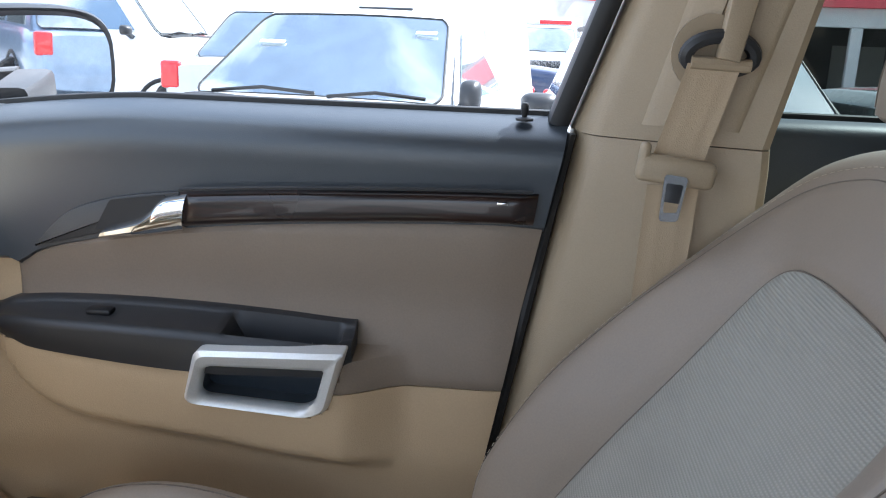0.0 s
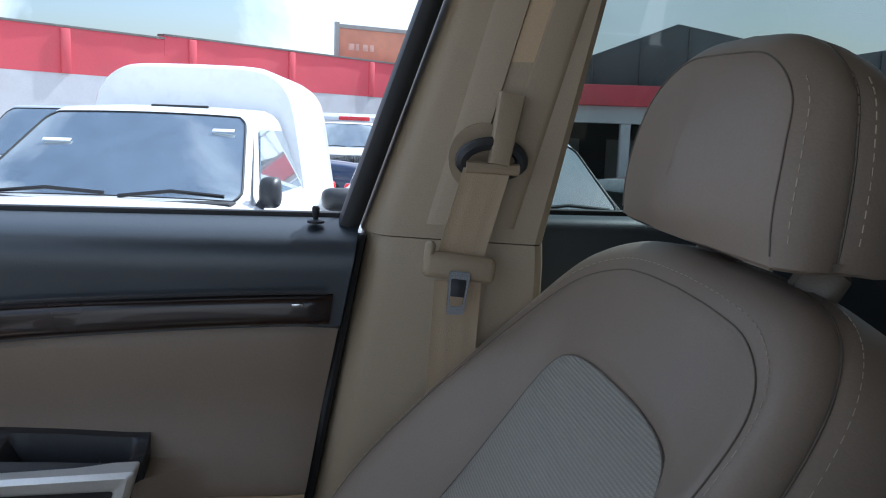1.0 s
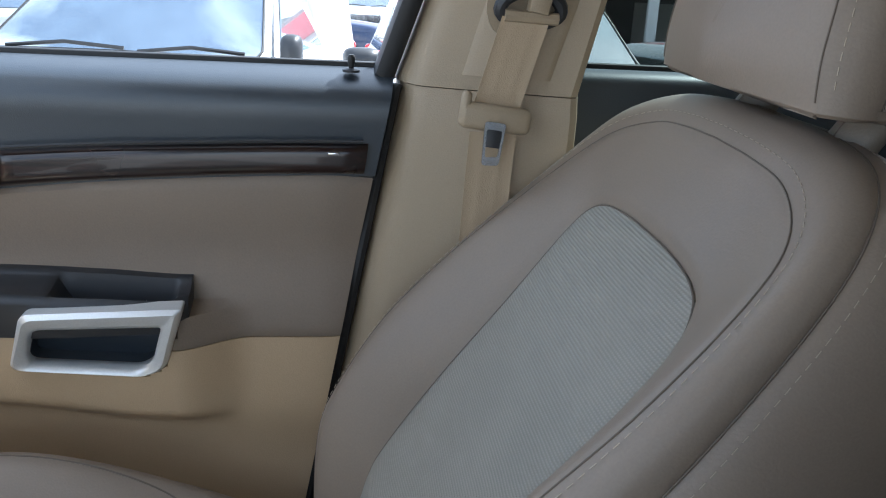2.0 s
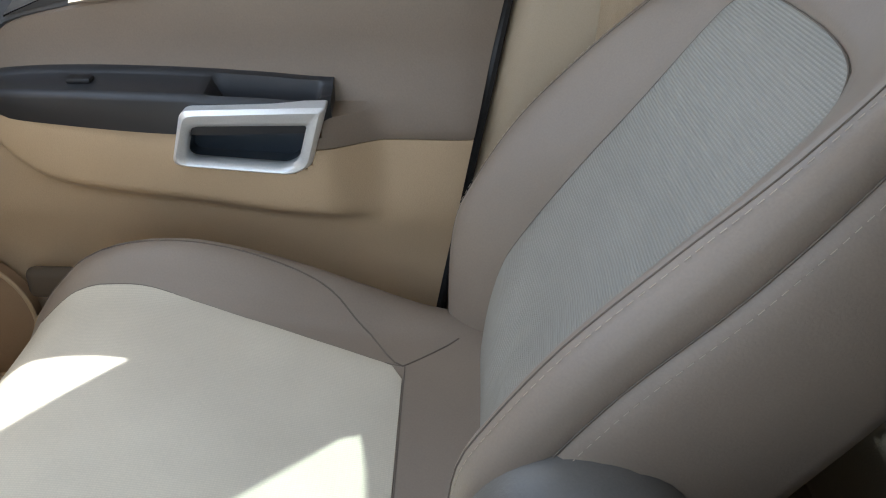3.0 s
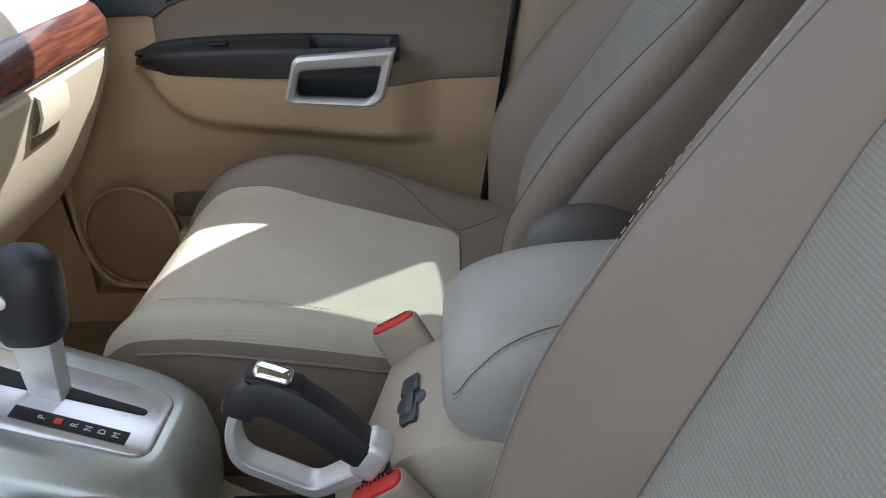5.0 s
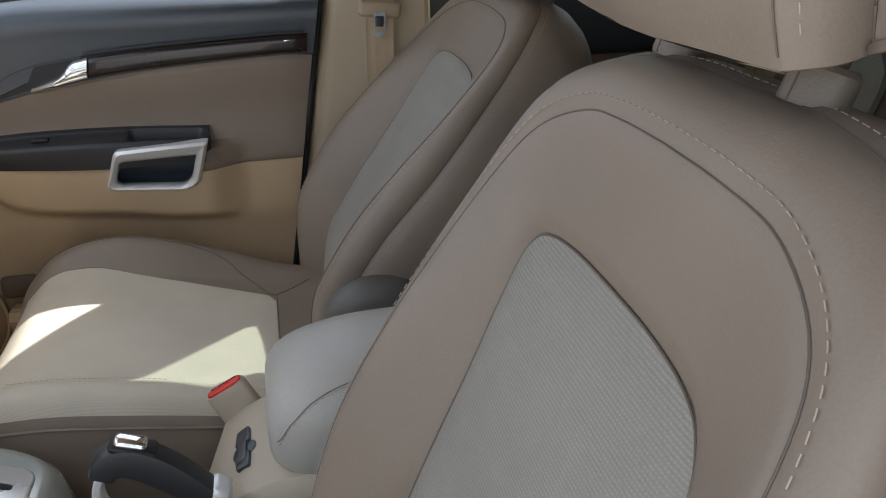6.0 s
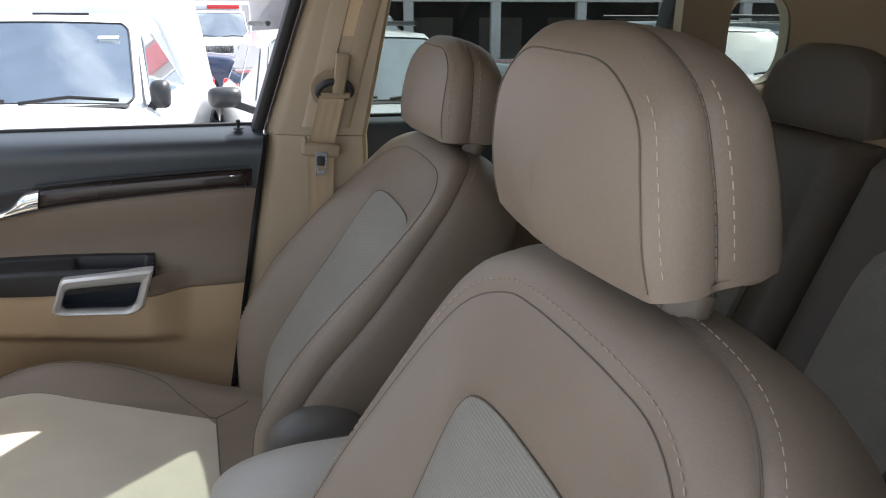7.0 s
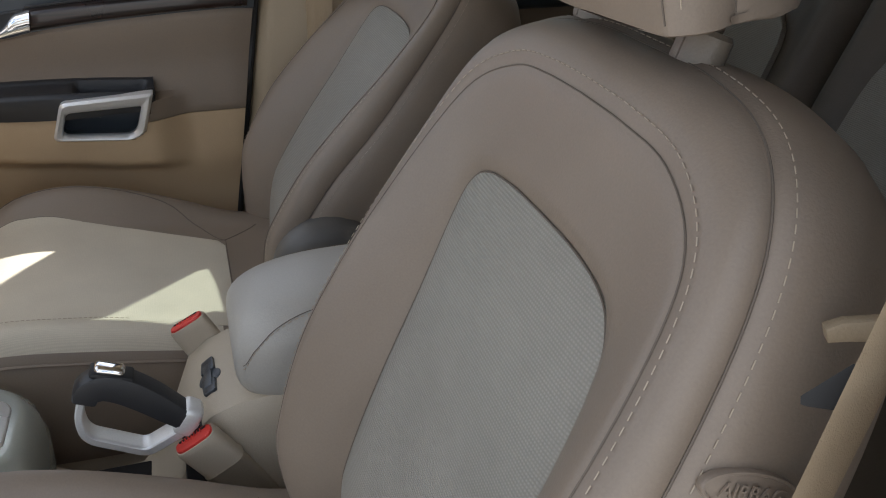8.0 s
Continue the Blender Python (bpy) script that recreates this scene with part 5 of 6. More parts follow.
def plate_loop(x0, x1, y0, y1, dz, r):
    pts = rounded([(x0, y0), (x0, y1), (x1, y1 - 0.012), (x1, y0 + 0.008)], r, 8)
    return [Vector((p[0], p[1], plate_z(p[0]) + dz)) - SO for p in pts]
rows = [plate_loop(-0.78, -0.382, -0.112, 0.112, -0.10, [0.02, 0.02, 0.06, 0.06]), plate_loop(-0.78, -0.380, -0.112, 0.113, -0.05, [0.02, 0.02, 0.06, 0.06]), plate_loop(-0.777, -0.386, -0.106, 0.108, -0.018, [0.02, 0.02, 0.06, 0.06]), plate_loop(-0.77, -0.397, -0.090, 0.096, -0.003, [0.02, 0.02, 0.055, 0.055]), plate_loop(-0.765, -0.404, -0.072, 0.080, 0.001, [0.02, 0.02, 0.04, 0.04])]
part("surround", grid(rows, ring=True, caps=True), mat("silver_green_surround", (0.56, 0.60, 0.56), 0.26, metal=0.6, vary=0.04), sel, "pale silver-green selector surround", sharp=60)
rows = [plate_loop(-0.76, -0.410, -0.056, 0.060, -0.004, [0.01, 0.01, 0.02, 0.02]), plate_loop(-0.76, -0.410, -0.056, 0.060, 0.003, [0.01, 0.01, 0.02, 0.02]), plate_loop(-0.758, -0.412, -0.054, 0.058, 0.005, [0.01, 0.01, 0.02, 0.02])]
part("face_plate", grid(rows, ring=True, caps=True), mat("bright_satin_plate", (0.86, 0.87, 0.88), 0.28, metal=0.7, vary=0.03), sel, "bright satin silver face plate", sharp=60)
rows = [plate_loop(-0.60, -0.427, GATE_Y - 0.012, GATE_Y + 0.018, 0.0052, 0.011), plate_loop(-0.60, -0.428, GATE_Y - 0.011, GATE_Y + 0.017, 0.0060, 0.011)]
part("lever_gate", grid(rows, ring=True, caps=True), BLACK, sel, "black lever gate")
letters = part("position_strip", rbox((-0.052, -0.0085, 0), (0.052, 0.0085, 0.0014), 0.0006), BLACK, sel, "black strip of gear position marks", Matrix.Translation(Vector((-0.480, MARK_Y, plate_z(-0.480) + 0.0052)) - SO) @ PLATE_TURN)
for xx, ch in ((-0.025, "P"), (0.004, "R"), (0.0165, "N"), (0.029, "D"), (0.0415, "M")):
    lettering("gear_mark", ch, 0.0095, WHITE_PRINT, letters, pose(xx, 0, 0.0017) @ pose(0, 0, 0, 0, 0, 90), depth=0.0002)
part("position_lamp", moved(rbox((-0.0035, -0.004, 0), (0.0035, 0.004, 0.0008), 0.0003), pose(-0.0105, 0, 0.0013)), RED, letters, "red position marker")
stalk = [(-0.512, GATE_Y, 0.712), (-0.511, GATE_Y - 0.002, 0.75), (-0.507, GATE_Y - 0.005, 0.80)]
part("stalk", bar([Vector(p) - SO for p in stalk], lambda t: 0.026 + 0.004 * t, lambda t: 0.030 + 0.010 * t, (0, 1, 0)), SILVER, sel, "satin silver lever stalk")
rows = []
for t in np.linspace(0, 1, 16):
    k = smooth(t, [0, 0.06, 0.2, 0.5, 0.75, 0.92, 1.0], [0.78, 0.86, 0.92, 1.0, 0.97, 0.68, 0.15])
    rows.append([Vector((-0.508 + 0.004 * t + 0.033 * k * math.copysign(abs(math.cos(a)) ** 0.75, math.cos(a)), 0.003 + 0.026 * k * math.copysign(abs(math.sin(a)) ** 0.75, math.sin(a)), 0.785 + 0.092 * t)) - SO for a in np.linspace(0, 2 * math.pi, 33)[:-1]])
part("knob", grid(rows, ring=True, caps=True), CHARCOAL, sel, "dark leather knob")
part("knob_button", moved(lathe([(0, 0), (0.007, 0), (0.007, 0.003), (0, 0.004)], 16), Matrix.Translation(Vector((-0.515, -0.0225, 0.835)) - SO) @ pose(0, 0, 0, 90, 0, 0)), SILVER, sel)

# ---- dashboard ----
dash = thing("dashboard", (-0.9, 0.0, 0.8), "beige dashboard with red-brown wood strip and glove box", "dashboard")
HO = Vector(dash.location)
prof = [(-1.20, 1.02), (-1.00, 1.06), (-0.78, 1.05), (-0.70, 1.03), (-0.66, 1.00), (-0.640, 0.965), (-0.638, 0.93), (-0.650, 0.88), (-0.69, 0.80), (-0.74, 0.72), (-0.82, 0.66), (-1.0, 0.64), (-1.20, 0.66)]
cp = [tuple(p) for p in cr(prof, 46)]
rows = []
for y in list(np.linspace(-0.70, 0.58, 40)) + [0.61, 0.635, 0.655, 0.668]:
    k = 1 - 0.30 * max(0, (y - 0.58) / 0.09) ** 2.2
    bulge = 0.015 * math.cos(y / 0.7 * 1.5)
    rows.append([Vector((-0.95 + (x + 0.95) * k + bulge, y, 0.85 + (z - 0.85) * (0.7 + 0.3 * k))) - HO for x, z in cp])
part("body", grid(rows, ring=True, caps=True), DASH, dash)
def dash_face(y, z, lift):
    face = [p for p in cp if 0.70 < p[1] < 1.02 and p[0] > -0.8]
    x = np.interp(z, [p[1] for p in reversed(face)], [p[0] for p in reversed(face)])
    k = 1 - 0.30 * max(0, (y - 0.58) / 0.09) ** 2.2
    return Vector((-0.95 + (x + lift + 0.95) * k + 0.015 * math.cos(y / 0.7 * 1.5), y, z)) - HO
part("wood_strip", shell([[dash_face(y, z, l) for z, l in ((0.938, 0.0), (0.942, 0.005), (0.965, 0.007), (0.985, 0.005), (0.990, 0.0))] for y in np.linspace(0.0, 0.60, 30)], (-0.008, 0, 0)), WOOD_RED, dash, "red-brown glossy wood strip")
part("strip_trim", tube([dash_face(y, 0.936, 0.003) for y in np.linspace(0.0, 0.60, 30)], 0.003), CHROME, dash)
glove = part("glove_box_lid", shell([[dash_face(y, z, l) for z, l in ((0.74, 0.0), (0.745, 0.004), (0.80, 0.005), (0.86, 0.005), (0.92, 0.005), (0.925, 0.001))] for y in np.linspace(0.12, 0.56, 24)], (-0.01, 0, 0)), DASH, dash)
part("latch", shell([[dash_face(y, z, l) for z, l in ((0.872, 0.006), (0.876, 0.014), (0.895, 0.016), (0.918, 0.012), (0.922, 0.005))] for y in np.linspace(0.325, 0.405, 8)], (-0.004, 0, 0)), DASH, glove, "beige glove box latch")
# flat darker strip paints the shade in the hollow under the latch
part("latch_shade_strip", shell([[dash_face(y, z, 0.0065) for z in (0.856, 0.870)] for y in np.linspace(0.325, 0.405, 8)], (-0.004, 0, 0)), mat("latch_shade_brown", (0.27, 0.20, 0.13), 0.6), glove)
# side panel of the footwell
structure("kick_panel", shell([[(x, 0.725 - 0.02 * math.sin((x + 1.2) * 4), z) for z in np.linspace(0.41, 0.98, 12)] for x in np.linspace(-1.24, -0.80, 10)], (0, 0.02, 0)), BEIGE, "beige footwell side panel", "kick panel")

# ---- rear bench ----
bench = thing("rear_bench", (0.7, 0, FLOOR), "taupe leather rear bench darkened for cabin shade, with grey cloth panels and headrests", "rear seat")
NO = Vector(bench.location)
# front seats' taupe leather at half strength; rear cabin shade is in the colour
BENCH = mat("shade_darkened_bench_leather", (0.125, 0.103, 0.082), 0.5, vary=0.09, scale=6, grain=0.25, grain_scale=420)
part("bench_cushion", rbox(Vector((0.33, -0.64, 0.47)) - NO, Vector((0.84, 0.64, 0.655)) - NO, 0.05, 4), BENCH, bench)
lean = pose(0, 0, 0, 0, 24, 0)
for yc, w in ((0.42, 0.40), (0.0, 0.42), (-0.42, 0.40)):
    rows = []
    for s in list(np.linspace(0.0, 0.54, 22)) + [0.56, 0.575, 0.585, 0.59]:
        k = 1 if s < 0.54 else max(0.15, 1 - ((s - 0.54) / 0.05) ** 2 * 0.85)
        row = []
        for a in np.linspace(0, 2 * math.pi, 49)[:-1]:
            c, q = math.cos(a), math.sin(a)
            y = (w / 2 - 0.004) * math.copysign(abs(c) ** 0.35, c) * (0.92 + 0.08 * k)
            n = 0.06 * k * math.copysign(abs(q) ** 0.5, q)
            if q > 0:
                n += 0.022 * k * smooth(abs(y) / (w / 2), [0.45, 0.8, 1.0], [0, 1, 0.2]) - 0.01
            row.append((-n, y, s))
        rows.append(row)
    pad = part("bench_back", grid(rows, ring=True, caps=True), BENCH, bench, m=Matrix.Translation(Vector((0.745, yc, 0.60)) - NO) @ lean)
    ins = []
    for s in np.linspace(0.04, 0.44, 16):
        hw = smooth(s, [0.04, 0.15, 0.36, 0.42, 0.44], [0.085, 0.10, 0.10, 0.085, 0.06])
        ins.append([Vector((-(0.0535 + 0.012 * (abs(t) > 0.92)), t * hw, s)) for t in np.linspace(-1, 1, 13)])
    part("cloth_panel", shell(ins, (0.012, 0, 0)), CLOTH_BACK, pad, "grey-beige ribbed cloth panel")
    at = Matrix.Translation(Vector((0.745, yc, 0.60)) - NO) @ lean @ pose(-0.03, 0, 0.605, 0, -12, 0) @ Matrix.Diagonal((0.9, 1.22, 1.08, 1))
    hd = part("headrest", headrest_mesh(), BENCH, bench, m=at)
    for sy in (-0.07, 0.07):
        part("post", tube([Vector((0.045, sy, -0.05)), Vector((0.045, sy, 0.03))], 0.006, 8), STEEL, hd)

# ---- driver's side pillar and belt ----
structure("centre_pillar_driver", bar([(0.152 + 0.01 * t, -0.745 - 0.02 * (1 - t), 0.45 + 0.665 * t) for t in np.linspace(0, 1, 12)], 0.13, 0.07, (1, 0, 0)), PILLAR, "light beige lower centre pillar trim on the open side", "pillar trim")
structure("centre_pillar_driver_upper", bar([(0.175 + 0.10 * t, -0.742 + 0.09 * t, 1.118 + 0.45 * t) for t in np.linspace(0, 1, 12)], 0.12, 0.065, (1, 0, 0)), PILLAR, "light beige upper centre pillar trim on the open side", "pillar trim")
dbelt = thing("seat_belt", (0.169, -0.646, 1.068), "beige seat belt hanging beside the driver seat", "seat belt")
DB = Vector((0.15, -0.64, 1.05))
rows = []
for t in np.linspace(0, 1, 16):
    x, y, z = 0.135 - 0.072 * t, -0.672 + 0.006 * t, 1.26 - 0.36 * t
    rows.append([Vector((x + 0.956 * dx, y + 0.29 * dx, z)) - DB for dx in np.linspace(-0.0235, 0.0235, 7)])
part("webbing", shell(rows, (0.0012, 0.0008, 0)), WEBBING, dbelt)
part("tongue_sleeve", bar([Vector(p) - DB for p in ((0.103, -0.637, 1.099), (0.110, -0.640, 1.1015), (0.122, -0.650, 1.106), (0.136, -0.664, 1.108), (0.150, -0.678, 1.104))], lambda t: 0.008 + 0.004 * math.sin(math.pi * t), 0.008, (0, 0, 1)), PILLAR, dbelt, "beige plastic tongue sleeve")
# steel tongue coloured black; its backlit shade is put into the colour
part("steel_tongue", plate([Vector(p) - DB for p in ((0.104, -0.656, 1.094), (0.087, -0.648, 1.074), (0.087, -0.649, 1.070), (0.096, -0.656, 1.071), (0.110, -0.664, 1.093))], 0.003, (0.62, -0.78, 0)), BLACK, dbelt, "steel belt tongue coloured black for its shade")


# ---- the yard outside ----
# the yard falls away gently from the car's open side
YARD = pose(0, 0, 0, -2.5, 0, 0)


def place(x, y, z=0.0, rz=0.0):
    return YARD @ pose(x, y, z, 0, 0, rz)


gr = bmesh.new()
rows = [[YARD @ Vector((x, y, -0.012 + 0.008 * noise.noise(Vector((x * 0.3, y * 0.3, 0))))) for x in np.concatenate([[-2500, -300, -90], np.linspace(-40, 40, 41), [90, 300, 2500]])] for y in np.concatenate([[-2500, -300, -60], np.linspace(-20, 45, 41), [90, 300, 2500]])]
structure("ground", grid(rows, bm=gr), ASPHALT, "dusty pale concrete yard", "ground", sharp=80)


def wheel(parent, x, y, r, side, material_rim):
    w = part("wheel", lathe([(0.0, -0.10), (r * 0.66, -0.10), (r * 0.93, -0.095), (r, -0.07), (r, 0.07), (r * 0.93, 0.095), (r * 0.66, 0.10), (r * 0.62, 0.07), (0.0, 0.07)], 32), TYRE, parent, "black tyre", pose(x, y, r, 90 * side, 0, 0) @ Matrix.Diagonal((1, 1, -1, 1)))
    rim = part("rim", lathe([(0, 0.0), (r * 0.18, 0.0), (r * 0.2, -0.012), (r * 0.52, -0.010), (r * 0.60, 0.012), (r * 0.64, 0.012), (r * 0.64, -0.03), (0, -0.03)], 32), material_rim, w, "silver wheel", pose(0, 0, 0.088))
    for k in range(6):
        a = 2 * math.pi * k / 6
        part("rim_hole", moved(rbox((-0.03, -0.018, -0.004), (0.03, 0.018, 0.004), 0.012), pose(0.40 * r * math.cos(a), 0.40 * r * math.sin(a), 0.082, 0, 0, math.degrees(a))), BLACK, rim)
    return w


def car(name, label, m, L, W, zb, zr, hood, cabin, paint, group="parked cars", mirror=(0.085, 0.30, 0.085, 0.055), mirrors=(-1, 1), taper=0.74, bed=None, tail=False, rails=False, bar_top=False, lower=None):
    """A parked car, its nose towards -y of its own frame. hood: (front height, base of the windscreen y, height);
    cabin: y of windscreen foot, windscreen top, rear roof edge, rear foot;
    mirror: distance from the side, from the windscreen foot, half width, half height."""
    t = thing(name, m, label, "car", group)
    h0, hy, h1 = hood
    yw0, yw1, yr1, yr0 = cabin
    wb = W / 2
    rows = []
    for y in list(np.linspace(0, L, 40)):
        e = min(y, L - y)
        end = 1 - 0.16 * max(0, 1 - e / 0.35) ** 2
        top = smooth(y, [0, 0.12, hy, hy + 0.2, L - 0.5, L], [h0 - 0.10, h0, h1, zb, zb, zb - 0.06]) if not bed else smooth(y, [0, 0.12, hy, hy + 0.2, L], [h0 - 0.1, h0, h1, zb, zb])
        low = 0.24 + 0.10 * max(0, 1 - e / 0.5) ** 2
        half = [(0, top + 0.02), (wb * 0.6, top + 0.014), (wb * 0.86, top - 0.006), (wb * 0.95, top - 0.05), (wb, top - 0.16), (wb * 0.99, 0.5), (wb * 0.96, low + 0.06), (wb * 0.86, low), (0, low - 0.02)]
        pts = [tuple(p) for p in cr(half, 22)]
        rows.append([(x * end, y, z) for x, z in pts] + [(-x * end, y, z) for x, z in pts[-2:0:-1]])
    body = part("body", grid(rows, ring=True, caps=True), paint, t)
    # greenhouse
    wr = W / 2 * taper
    def ring(y, z, w, drop):
        return [(-w, y, z - drop), (-w * 0.96, y, z - drop * 0.3), (-w * 0.6, y, z), (0, y, z + 0.012), (w * 0.6, y, z), (w * 0.96, y, z - drop * 0.3), (w, y, z - drop)]
    base = zb - 0.04
    lines = [(yw0, base, wb * 0.90), (yw1, zr - 0.03, wr), (yw1 + 0.12, zr, wr), ((yw1 + yr1) / 2, zr + 0.02, wr), (yr1 - 0.1, zr, wr), (yr1, zr - 0.03, wr), (yr0, base, wb * 0.88)]
    rows = []
    for y, z, w in lines:
        up = [(-w, y, z - 0.03), (-w * 0.95, y, z), (-w * 0.5, y, z + 0.012), (0, y, z + 0.016), (w * 0.5, y, z + 0.012), (w * 0.95, y, z), (w, y, z - 0.03)]
        foot = max(yw0, min(yr0, y))
        rows.append([(-wb * 0.90, foot, base), *up, (wb * 0.90, foot, base)])
    part("roof", grid(rows, caps=False), paint, t, sharp=60)
    def pane_between(y0, z0, w0, y1, z1, w1, name, lift):
        rows = []
        for f in [0.06, 0.075, 0.10, 0.14, 0.2, 0.35, 0.5, 0.65, 0.8, 0.87, 0.91, 0.935, 0.95]:
            y, z, w = y0 + (y1 - y0) * f, z0 + (z1 - z0) * f, (w0 + (w1 - w0) * f) * 0.93
            w *= 1 - 0.07 * max(0, (abs(f - 0.505) - 0.34) / 0.105) ** 2
            rows.append([Vector((u * w, y, z)) + Vector((0, lift[1], lift[2])) * (1 - 0.35 * u * u) for u in np.linspace(-1, 1, 13)])
        pane = part(name, shell(rows, (0, -lift[1] * 0.3, -lift[2] * 0.3)), CAR_GLASS, t)
        edge = rows[0] + [r[-1] for r in rows[1:-1]] + rows[-1][::-1] + [r[0] for r in rows[-2:0:-1]]
        part("seal", tube(edge, 0.007, 6, closed=True), BLACK, pane, "black rubber window seal")
        return pane
    pane_between(yw0, base, wb * 0.90, yw1, zr - 0.03, wr, "windscreen", (0, -0.03, 0.03))
    pane_between(yr0, base, wb * 0.88, yr1, zr - 0.03, wr, "rear_window", (0, 0.03, 0.03))
    ymid = (yw1 + yr1) / 2 if yr1 - yw1 > 0.9 else None
    spans = [(0.03, 0.47), (0.53, 0.96)] if ymid else [(0.04, 0.95)]
    for sx in (-1, 1):
        for a, b in spans:
            rows = []
            for f in np.linspace(0.12, 0.86, 8):
                ya = yw0 + (yw1 - yw0) * f
                yb = yr0 + (yr1 - yr0) * f
                x = wb * 0.90 + (wr - wb * 0.90) * f
                z = base + (zr - 0.03 - base) * f
                rows.append([Vector((sx * (x + 0.008), ya + 0.10 + (yb - ya - 0.2) * (a + (b - a) * q), z)) for q in np.linspace(0, 1, 6)])
            part("side_window", shell(rows, (-sx * 0.006, 0, 0)), CAR_GLASS, t)
        # mirror
        mx, my, mw, mh2 = mirror
        mir = grid([[Vector((sx * (wb + mx) + mw * k * math.copysign(abs(math.cos(a)) ** 0.6, math.cos(a)), yw0 + my + d, zb + 0.055 + mh2 * k * math.copysign(abs(math.sin(a)) ** 0.6, math.sin(a)))) for a in np.linspace(0, 2 * math.pi, 25)[:-1]] for d, k in ((-0.07, 0.30), (-0.055, 0.68), (-0.03, 0.92), (0.0, 1.0), (0.03, 1.0), (0.036, 0.92))], ring=True, caps=True)
        mir = bar([(sx * wb * 0.90, yw0 + my, zb - 0.03), (sx * (wb + mx - mw * 0.5), yw0 + my, zb + 0.02)], 0.05, 0.045, (0, 1, 0), bm=mir)
        if sx in mirrors:
            part("mirror", mir, CHARCOAL, t, "dark grey mirror")
        for yy in (0.78, L - 0.85):
            wheel(t, sx * (wb - 0.09), yy, 0.31, sx, SILVER)
            part("wheel_arch", tube([(sx * (wb - 0.005), yy + 0.36 * math.cos(a), 0.31 + 0.36 * math.sin(a)) for a in np.linspace(0, math.pi, 17)], 0.025, 8), BLACK, t)
        part("headlight", moved(rbox((-0.16, -0.05, -0.07), (0.16, 0.04, 0.07), 0.04, 3), pose(sx * (wb - 0.24), 0.05, h0 - 0.13)), LAMP_CLEAR, t, "clear headlight")
        part("tail_light", moved(rbox((-0.09, -0.04, -0.12), (0.09, 0.05, 0.12), 0.03, 3), pose(sx * (wb - 0.15), L - 0.04, zb - 0.14)), TAIL_RED, t, "red tail light")
        if rails:
            part("roof_rail", tube([(sx * wr * 0.9, y, zr + 0.07) for y in np.linspace(yw1 + 0.2, yr1 - 0.1, 8)], 0.018, 8), BLACK, t)
    part("grille", moved(rbox((-0.38, -0.03, -0.09), (0.38, 0.02, 0.09), 0.02), pose(0, 0.03, h0 - 0.16)), BLACK, t)
    part("bumper", rbox((-wb * 0.86, -0.06, 0.32), (wb * 0.86, 0.10, 0.50), 0.05, 3), lower or paint, t)
    part("plate_bar", rbox((-0.17, -0.075, 0.37), (0.17, -0.058, 0.47), 0.006), WHITE_PRINT, t, "blank pale number plate")
    for x0, x1 in ((-0.55, 0.02), (0.10, 0.62)):
        part("wiper", tube([(x0 * W / 1.7, yw0 - 0.03, base + 0.065), ((x0 + x1) / 2 * W / 1.7, yw0 - 0.02, base + 0.095), (x1 * W / 1.7, yw0 + 0.0, base + 0.075)], 0.010, 6), BLACK, t, "black wiper")
    part("cowl", rbox((-wb * 0.80, yw0 - 0.12, base + 0.0), (wb * 0.80, yw0 + 0.02, base + 0.052), 0.015), BLACK, t)
    if bed == "cap":
        ct = zr + 0.33
        half = [(0, ct), (wb * 0.42, ct - 0.006), (wb * 0.60, ct - 0.035), (wb * 0.73, ct - 0.12), (wb * 0.81, ct - 0.28), (wb * 0.90, zb + 0.05), (wb * 0.93, zb - 0.1)]
        pts = [tuple(p) for p in cr(half, 20)]
        rows = []
        for y, f in ((yr0 - 0.19, 0.965), (yr0 - 0.175, 0.985), (yr0 - 0.13, 1.0), (yr0 + 0.3, 1.0), (L - 0.3, 1.0), (L - 0.08, 0.99), (L - 0.05, 0.95)):
            side = [(x * (0.5 + 0.5 * f), y, zb - 0.1 + (z - zb + 0.1) * f) for x, z in pts]
            rows.append([(-x, yy, z) for x, yy, z in reversed(side)] + side[1:])
        part("roof_strip", rbox((-0.08, yw1 + 0.20, zr + 0.018), (0.26, yw1 + 0.23, zr + 0.034), 0.006), CHARCOAL, t, "dark roof strip")
        slope = math.degrees(math.atan2(zr - 0.03 - base, yw1 - yw0))
        for x, f, w in ((-0.40, 0.60, 0.075), (0.46, 0.76, 0.06)):
            at = pose(x, yw0 + (yw1 - yw0) * f - 0.034, base + (zr - 0.03 - base) * f + 0.034, slope, 0, 0)
            part("windscreen_sticker", moved(rbox((-w, -0.014, -0.002), (w, 0.014, 0.002), 0.001), at), WHITE_PRINT, t, "white windscreen sticker")
        part("cargo_cap", grid(rows, ring=True, caps=True), paint, t, "white rounded cap over the load bed")
    elif bed == "open":
        part("load_bed", rbox((-wb, yr0 - 0.02, zb - 0.05), (wb, L - 0.02, zb + 0.05), 0.03), paint, t)
        for y in (yr0 + 0.15, L - 0.25):
            part("hoop", tube([(-wb * 0.9, y, zb), (-wb * 0.88, y, zr + 0.22), (wb * 0.88, y, zr + 0.22), (wb * 0.9, y, zb)], 0.025, 8), PAINT_WHITE, t, "white tubular hoop")
        part("hoop_rail", tube([(0, yr0 + 0.15, zr + 0.22), (0, L - 0.25, zr + 0.22)], 0.02, 8), PAINT_WHITE, t)
    if bar_top:
        lb = part("light_bar", rbox((-0.55, yw1 + 0.2, zr + 0.04), (0.55, yw1 + 0.42, zr + 0.14), 0.03), LAMP_CLEAR, t, "roof light bar")
